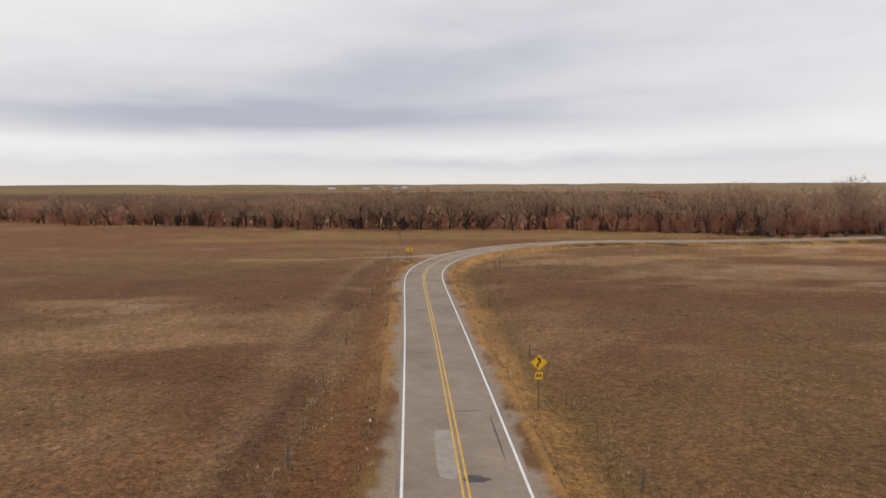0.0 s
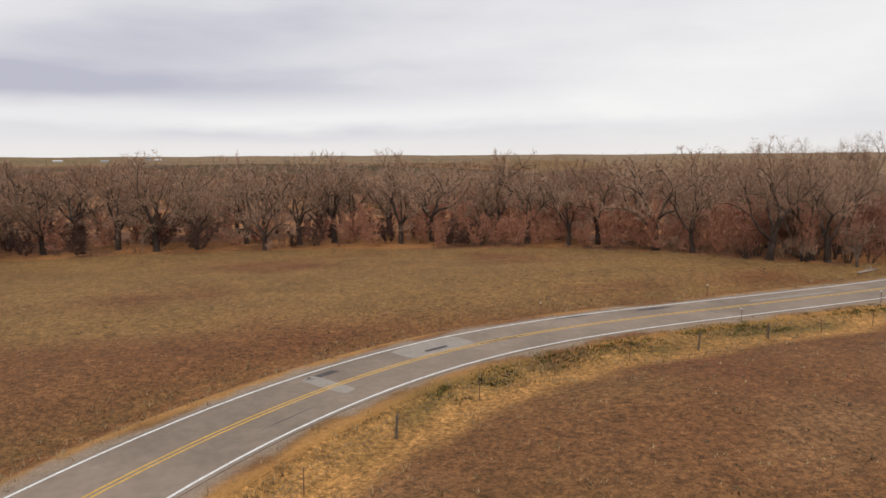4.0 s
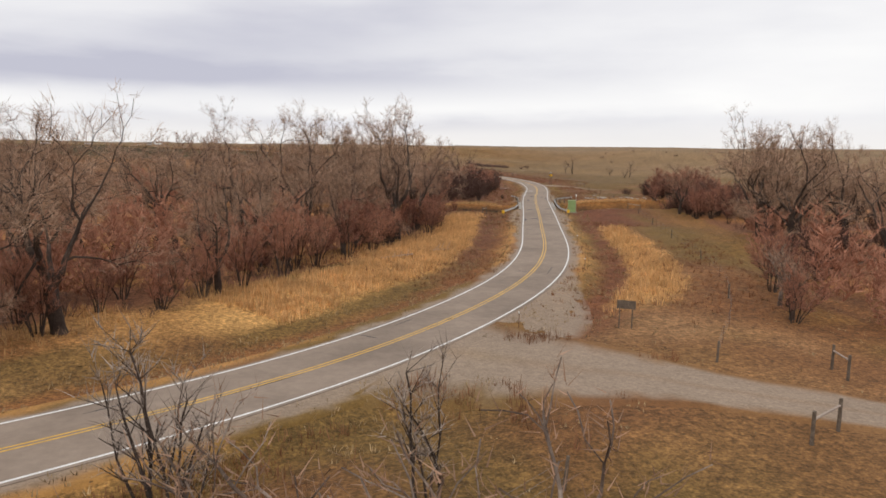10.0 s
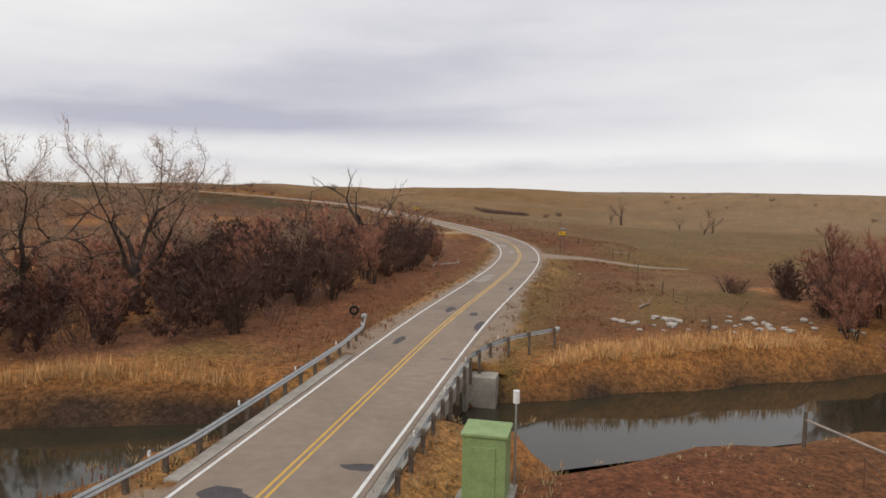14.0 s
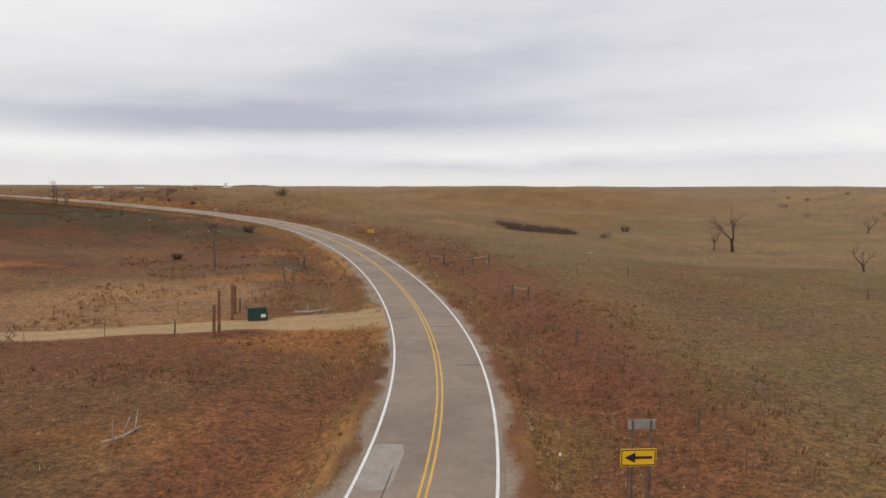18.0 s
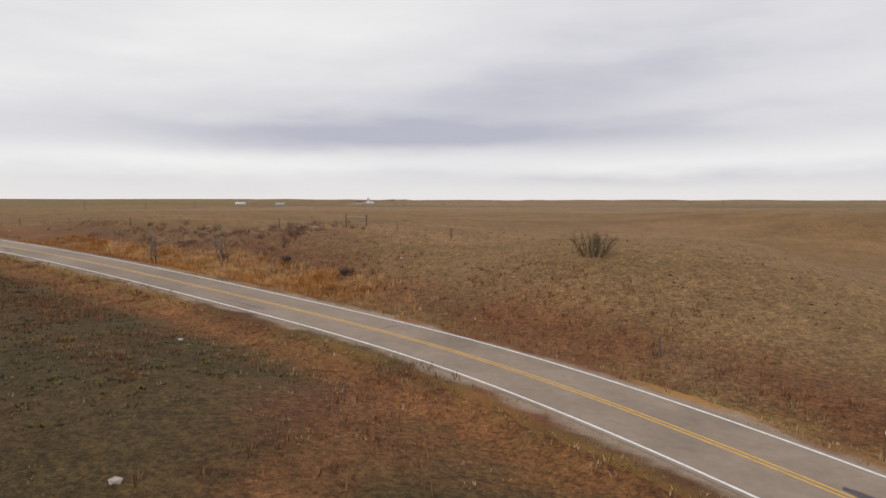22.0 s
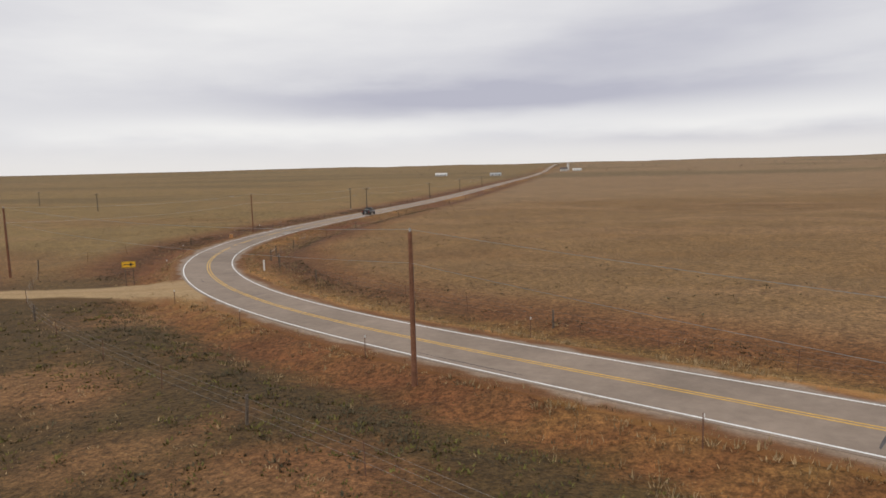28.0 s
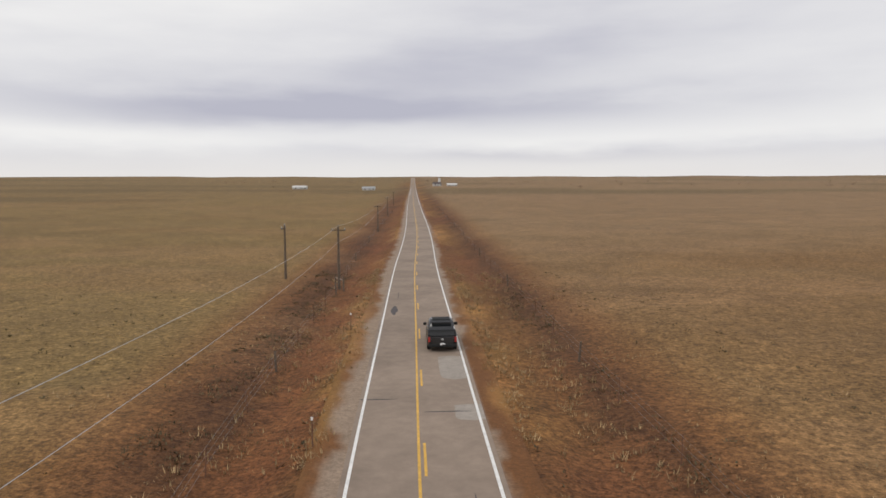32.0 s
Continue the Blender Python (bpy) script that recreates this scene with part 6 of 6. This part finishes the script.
for q in ((90.3, 184.6, 4.5, 20, 0.16), (95, 184.2, 2.5, -15, 0.14), (110, 193, 4, 10, 0.13), (145, 209.4, 4, 25, 0.14), (160.8, 185, 3.2, 12, 0.12), (123.6, 167.5, 2.6, -60, 0.15), (126.5, 170.2, 1.8, 20, 0.18), (248.4, 389.6, 3.8, 40, 0.14), (246, 386, 3.0, 80, 0.12),
          (250.6, 449, 3.2, 10, 0.15), (247.5, 418, 2.2, 70, 0.1), (206, 268, 3.0, 20, 0.12), (288, 500, 2.4, 30, 0.15), (200, 262, 4.0, 15, 0.13), (-28.0, 690, 1.6, 30, 0.08), (262, 353, 2.6, 50, 0.12)):
    log(*q)

# ---- single trees and shrubs ----
GNARLED = "gnarled bare dead-looking tree with broken limbs and pale bark"
for x, y, k, s, a in ((108.4, 164, 2, 0.9, 30), (110.8, 161, 1, 1.05, 200), (120, 168.5, 0, 1.05, 60), (128, 173, 1, 1.0, 120), (135.5, 175, 0, 1.1, 10), (158.2, 178.5, 1, 1.1, 80), (166, 189, 0, 0.75, 300),
                      (177, 193.5, 1, 1.1, 140), (173.5, 192, 2, 0.55, 20), (191, 198.2, 1, 1.15, 70), (194.7, 198.1, 0, 1.3, 190), (226.5, 232, 1, 0.9, 33), (228.5, 236, 2, 1.0, 210), (232, 414, 2, 1.0, 110), (321, 531, 2, 0.9, 10),
                      (209, 443, 1, 1.0, 0)):
    plant(DEAD[k], x, y, a, s, "gnarled_tree", GNARLED, "gnarled trees")
for x, y, k, high, a in ((202, 278.3, 0, 20.5, 45), (190.7, 282.7, 2, 20.0, 170), (166, 303, 5, 20.0, 260), (199, 320, 3, 19.0, 15), (200, 336, 1, 21.5, 95), (206, 337, 4, 20.5, 190), (211, 350, 5, 19.5, 290), (192, 345, 2, 19.0, 30),
                         (133.4, 222, 3, 20.5, 60), (149.4, 246.6, 0, 19.0, 10), (138, 212, 4, 15.5, 240), (89.3, 191.5, 2, 16.0, 100), (127.3, 203, 1, 15.5, 70), (176, 231.5, 4, 15.5, 20), (170, 226.8, 0, 16.5, 130), (184, 262, 5, 18.0, 200),
                         (252, 272, 1, 20.0, 10), (259, 281, 3, 18.5, 220), (262, 268, 2, 18.0, 80), (270, 287, 5, 17.0, 300), (265, 316, 0, 11.5, 130), (108, 205, 2, 14.5, 30), (72, 223, 1, 15.0, 75)):
    plant(TREES[k], x, y, a, high / 16.0)
SNAG = grow_cottonwood(79, 10.5, 0.9, 3, 0.25, 3, 0.02, 1.2, 2)
for x, y, s, a in ((324.5, 529.5, 1.0, 200), (328.3, 490.5, 0.5, 90), (333.6, 481.2, 0.62, 10), (326.5, 472, 0.5, 300), (372, 560, 0.55, 260)):
    plant(SNAG, x, y, a, s, "snag", "twisted dead tree with a few broken limbs on the prairie", "prairie snags")
OPEN_TREE = grow_cottonwood(74, 14.0, 1.2, 3, 0.12, 2, 0.018, 1.5, 2)
for x, y, s, a in ((235.3, 400.8, 1.0, 50), (229, 391, 0.75, 140), (244, 407, 0.6, 250), (238, 388, 0.55, 20)):
    plant(OPEN_TREE, x, y, a, s, "gnarled_tree", "tall gnarled open-limbed tree above the thicket", "gnarled trees")
plant(DEAD[0], 91.2, 186.5, 160, 1.0, "leaning_tree", "pale leaning dead tree at the edge of the wood", "gnarled trees")
SAPLING = grow_bush(31, 6.0, 4, M_TWIG_PALE, 5, 0.012, 0.3, 0.2)
for x, y, a, s in ((168.1, 551.4, 0, 1.12), (172.7, 548.2, 100, 0.8), (62, 590, 40, 1.15), (63.5, 588.5, 140, 0.9), (182, 568, 60, 0.8), (174, 567.5, 10, 0.7), (186, 210.5, 20, 1.3), (187, 209.5, 200, 1.05), (195, 209, 90, 1.1), (178, 199, 60, 0.9)):
    plant(SAPLING, x, y, a, s, "bare_sapling", "pale slender bare sapling with upright branches", "bare saplings")


def shrub(x, y, h, mat, label, stems=40, spread=0.7, seed=1, wide=0.6):
    me = brush_mesh([(x, y)], h, "stems", mat, stems, 9, spread, seed)
    t = thing("shrub", label, "shrub", group="single shrubs")
    part("crown", me, t)


for i, (x, y, h, m, lab) in enumerate(((220.2, 563.9, 3.2, M_DARKTUFT, "dark dense rounded shrub on the hilltop"), (314, 576, 3.6, M_BRUSH, "red-brown leafless shrub on the slope"), (300, 541, 1.6, M_BRUSH, "red-brown leafless shrub on the slope"),
                                       (226, 514, 1.8, M_BRUSH, "bare brown shrub in the pasture"), (219, 514, 1.6, M_BRUSH, "bare brown shrub in the pasture"), (223.6, 485.5, 2.2, M_BRUSH, "bare twiggy shrub in the pasture"), (115, 170, 3.0, M_BRUSH, "bare twiggy shrub by the fence"),
                                       (213, 341, 3.6, M_REDGRASS, "rust-pink bushy shrub by the creek"), (210, 337, 3.0, M_REDGRASS, "rust-pink bushy shrub by the creek"), (197, 564, 1.4, M_BRUSH, "low brown shrub on the bank"), (189, 568, 1.2, M_BRUSH, "low brown shrub on the bank"), (275.5, 362.7, 2.6, M_BUSH_DARK, "dense dark grey shrub by the grove"))):
    shrub(x, y, h, m, lab, 60, 0.8, 50 + i)
_r = random.Random(12)
patch = [(286 + 0.62 * u - 0.78 * v, 557 - 0.78 * u - 0.62 * v) for u, v in ((13 * math.cos(a) * q, 5.5 * math.sin(a) * q) for a, q in ((_r.uniform(0, 6.28), math.sqrt(_r.random())) for _ in range(330)))]
stuff("low_thicket", brush_mesh(patch, 1.7, "low_thicket", M_BRUSH, 9, 4, 0.8, 61), "dark red-brown thicket in a hollow of the pasture", "thicket")
bank = [tuple(on_road(_r.uniform(S_TOP - 64, S_TOP - 22), _r.uniform(13, 26))[0])[:2] for _ in range(110)]
stuff("low_thicket", brush_mesh(bank, 1.0, "low_thicket", M_BRUSH, 12, 5, 0.8, 62), "low red-brown brush on the cut bank", "thicket")
far = [(_r.uniform(330, 760), _r.uniform(700, 1100)) for _ in range(46)] + [(_r.uniform(-500, 700), _r.uniform(1350, 1800)) for _ in range(60)]
slope = [(_r.uniform(310, 520), _r.uniform(470, 640)) for _ in range(22)]
stuff("far_shrubs", brush_mesh(slope, 1.9, "far_shrubs", M_BRUSH, 26, 9, 0.8, 64), "small bare shrubs dotted over the far slope", "shrubs")
stuff("far_shrubs", brush_mesh(far, 4.0, "far_shrubs", M_BRUSH, 14, 4, 0.8, 63), "scattered bare shrubs and trees far out on the prairie", "shrubs")

# ---- far farm ----


def shed(x, y, w, d, h, turn, wall, roof, label, door=True):
    b = thing("farm_building", label, "building", x, y, gz(x, y), turn, "far farm buildings")
    part("wall", box("wall", (w, d, h), wall, (0, 0, h / 2), 0.02), b)
    v = [(-w / 2 - 0.4, -d / 2 - 0.4, h), (w / 2 + 0.4, -d / 2 - 0.4, h), (w / 2 + 0.4, d / 2 + 0.4, h), (-w / 2 - 0.4, d / 2 + 0.4, h), (-w / 2 - 0.4, 0, h + d * 0.28), (w / 2 + 0.4, 0, h + d * 0.28)]
    part("roof", solid("roof", v, [(0, 1, 5, 4), (2, 3, 4, 5), (1, 2, 5), (3, 0, 4), (3, 2, 1, 0)], roof), b)
    for k in range(3):
        part("window", box("window", (1.2, 0.1, 1.1), M_GLASS, (-w / 3 + k * w / 3 + 0.8, -d / 2 - 0.02, h * 0.55), 0.01), b)
    if door:
        part("door", box("door", (2.4, 0.1, h * 0.75), M_STEEL, (w / 4 - 1.5, -d / 2 - 0.03, h * 0.375), 0.01), b)


shed(-217, 1325, 13, 6, 1.7, 4, M_BUILDING, M_BUILDING, "long white metal farm shed with a low roof")
shed(-146, 1294, 11, 6, 1.6, 4, M_BUILDING, M_STEEL, "long pale metal farm shed with a grey roof")
shed(-99, 1463, 9, 7, 2.6, 10, M_BUILDING, M_ROOF, "white farmhouse with a dark gabled roof")
shed(-82, 1461, 11, 6, 1.5, 8, M_BUILDING, M_BUILDING, "white farm outbuilding with a pale roof")
shed(62, 470, 6.5, 3.2, 1.8, 20, M_BUILDING, M_STEEL, "small white trailer house beyond the wood")
silo = thing("silo", "slim white farm silo on the horizon", "silo", -100, 1510, gz(-100, 1510))
part("tower", rod("tower", (0, 0, 0), (0, 0, 8), 1.6, 1.6, M_BUILDING, 20), silo)
part("cap", rod("cap", (0, 0, 8), (0, 0, 9), 1.7, 0.3, M_STEEL, 20), silo)

# ---- the pickup ----


def pickup(x, y, z, turn):
    t = thing("pickup_truck", "black crew-cab pickup truck with dark windows on the asphalt road", "pickup truck", x, y, z, turn)

    def loft(name, rings, mat, bevel=0.05):
        """Closed rings across the truck, joined front to back. Ring: y, half width, z low, z high, top inset."""
        bm = bmesh.new()
        prev = None
        for yy, w, lo, hi, inset in rings:
            r = [bm.verts.new(p) for p in ((-w, yy, lo), (w, yy, lo), (w, yy, hi - (hi - lo) * 0.25), (w - inset, yy, hi), (-w + inset, yy, hi), (-w, yy, hi - (hi - lo) * 0.25))]
            if prev:
                for k in range(6):
                    bm.faces.new((prev[k], prev[(k + 1) % 6], r[(k + 1) % 6], r[k]))
            else:
                bm.faces.new(r[::-1])
            prev = r
        bm.faces.new(prev)
        bmesh.ops.recalc_face_normals(bm, faces=bm.faces)
        bmesh.ops.bevel(bm, geom=bm.edges[:], offset=bevel, segments=2, affect="EDGES")
        me = bpy.data.meshes.new(name)
        bm.to_mesh(me); bm.free()
        me.materials.append(mat)
        me.shade_smooth()
        return me
    part("body", loft("body", [(-2.62, 0.88, 0.45, 0.98, 0.06), (-2.5, 0.95, 0.40, 1.08, 0.06), (-0.75, 0.97, 0.36, 1.08, 0.05), (1.1, 0.97, 0.36, 1.08, 0.06), (1.75, 0.96, 0.38, 1.05, 0.12), (2.45, 0.90, 0.42, 0.96, 0.16), (2.62, 0.78, 0.45, 0.85, 0.14)], M_CARPAINT), t)
    part("cab", loft("cab", [(-0.95, 0.86, 1.02, 1.10, 0.10), (-0.72, 0.86, 1.02, 1.72, 0.17), (0.35, 0.86, 1.02, 1.76, 0.17), (1.35, 0.88, 1.0, 1.10, 0.2)], M_CARPAINT, 0.04), t)
    part("windscreen", solid("windscreen", [(-0.68, 0.52, 1.68), (0.68, 0.52, 1.68), (0.76, 1.26, 1.16), (-0.76, 1.26, 1.16), (-0.68, 0.50, 1.64), (0.68, 0.50, 1.64), (0.76, 1.22, 1.12), (-0.76, 1.22, 1.12)], [(0, 1, 2, 3), (7, 6, 5, 4), (0, 4, 5, 1), (2, 6, 7, 3), (1, 5, 6, 2), (3, 7, 4, 0)], M_GLASS), t)
    part("rear_window", box("rear_window", (1.3, 0.04, 0.42), M_GLASS, (0, -0.84, 1.42), 0.01), t)
    for k in (-1, 1):
        part("side_window", box("side_window", (0.04, 0.72, 0.40), M_GLASS, (k * 0.80, 0.48, 1.40), 0.01), t)
        part("side_window", box("side_window", (0.04, 0.72, 0.40), M_GLASS, (k * 0.80, -0.32, 1.40), 0.01), t)
        part("door_handle", box("door_handle", (0.03, 0.2, 0.04), M_TRIM, (k * 0.985, 0.2, 0.93), 0.01), t)
        part("mirror", box("mirror", (0.24, 0.12, 0.2), M_TRIM, (k * 1.08, 0.98, 1.15), 0.04), t)
        part("bed_side", box("bed_side", (0.10, 1.62, 0.12), M_TRIM, (k * 0.90, -1.72, 1.11), 0.03), t)
        part("tail_lamp", box("tail_lamp", (0.14, 0.06, 0.34), M_RED, (k * 0.86, -2.61, 0.88), 0.02), t, "red tail lamp")
        part("headlamp", box("headlamp", (0.34, 0.08, 0.16), M_PLATE, (k * 0.62, 2.58, 0.78), 0.03), t, "clear headlamp")
    part("bed_cover", box("bed_cover", (1.66, 1.6, 0.05), M_TRIM, (0, -1.74, 1.10), 0.015), t, "flat black bed cover")
    part("roof_rail", box("roof_rail", (1.2, 0.9, 0.03), M_TRIM, (0, -0.15, 1.76), 0.01), t)
    part("tailgate", box("tailgate", (1.52, 0.05, 0.46), M_CARPAINT, (0, -2.63, 0.83), 0.02), t)
    part("badge", box("badge", (0.14, 0.015, 0.12), M_STEEL, (0, -2.665, 0.90), 0.01), t, "small bright badge")
    part("plate", box("plate", (0.32, 0.02, 0.16), M_PLATE, (0.0, -2.72, 0.58), 0.005), t, "white plate bar")
    part("rear_bumper", box("rear_bumper", (1.85, 0.22, 0.22), M_TRIM, (0, -2.62, 0.50), 0.05), t)
    part("front_bumper", box("front_bumper", (1.75, 0.25, 0.28), M_TRIM, (0, 2.55, 0.50), 0.06), t)
    part("grille", box("grille", (1.0, 0.06, 0.24), M_TRIM, (0, 2.62, 0.76), 0.02), t)
    wheel = rod("tyre", (-0.12, 0, 0), (0.12, 0, 0), 0.37, 0.37, M_RUBBER, 24)
    rim = rod("rim", (-0.13, 0, 0), (0.13, 0, 0), 0.23, 0.23, M_TRIM, 16)
    for k in (-1, 1):
        for yy in (-1.62, 1.68):
            w = part("wheel", wheel, t, "", pose(k * 0.86, yy, 0.37))
            part("rim", rim, w, "dark alloy rim")
    return t


p, h = on_road(arc_at(-39.1, 741), 1.45)
pickup(p.x, p.y, p.z + 0.005, h).scale = (0.92, 0.92, 0.92)
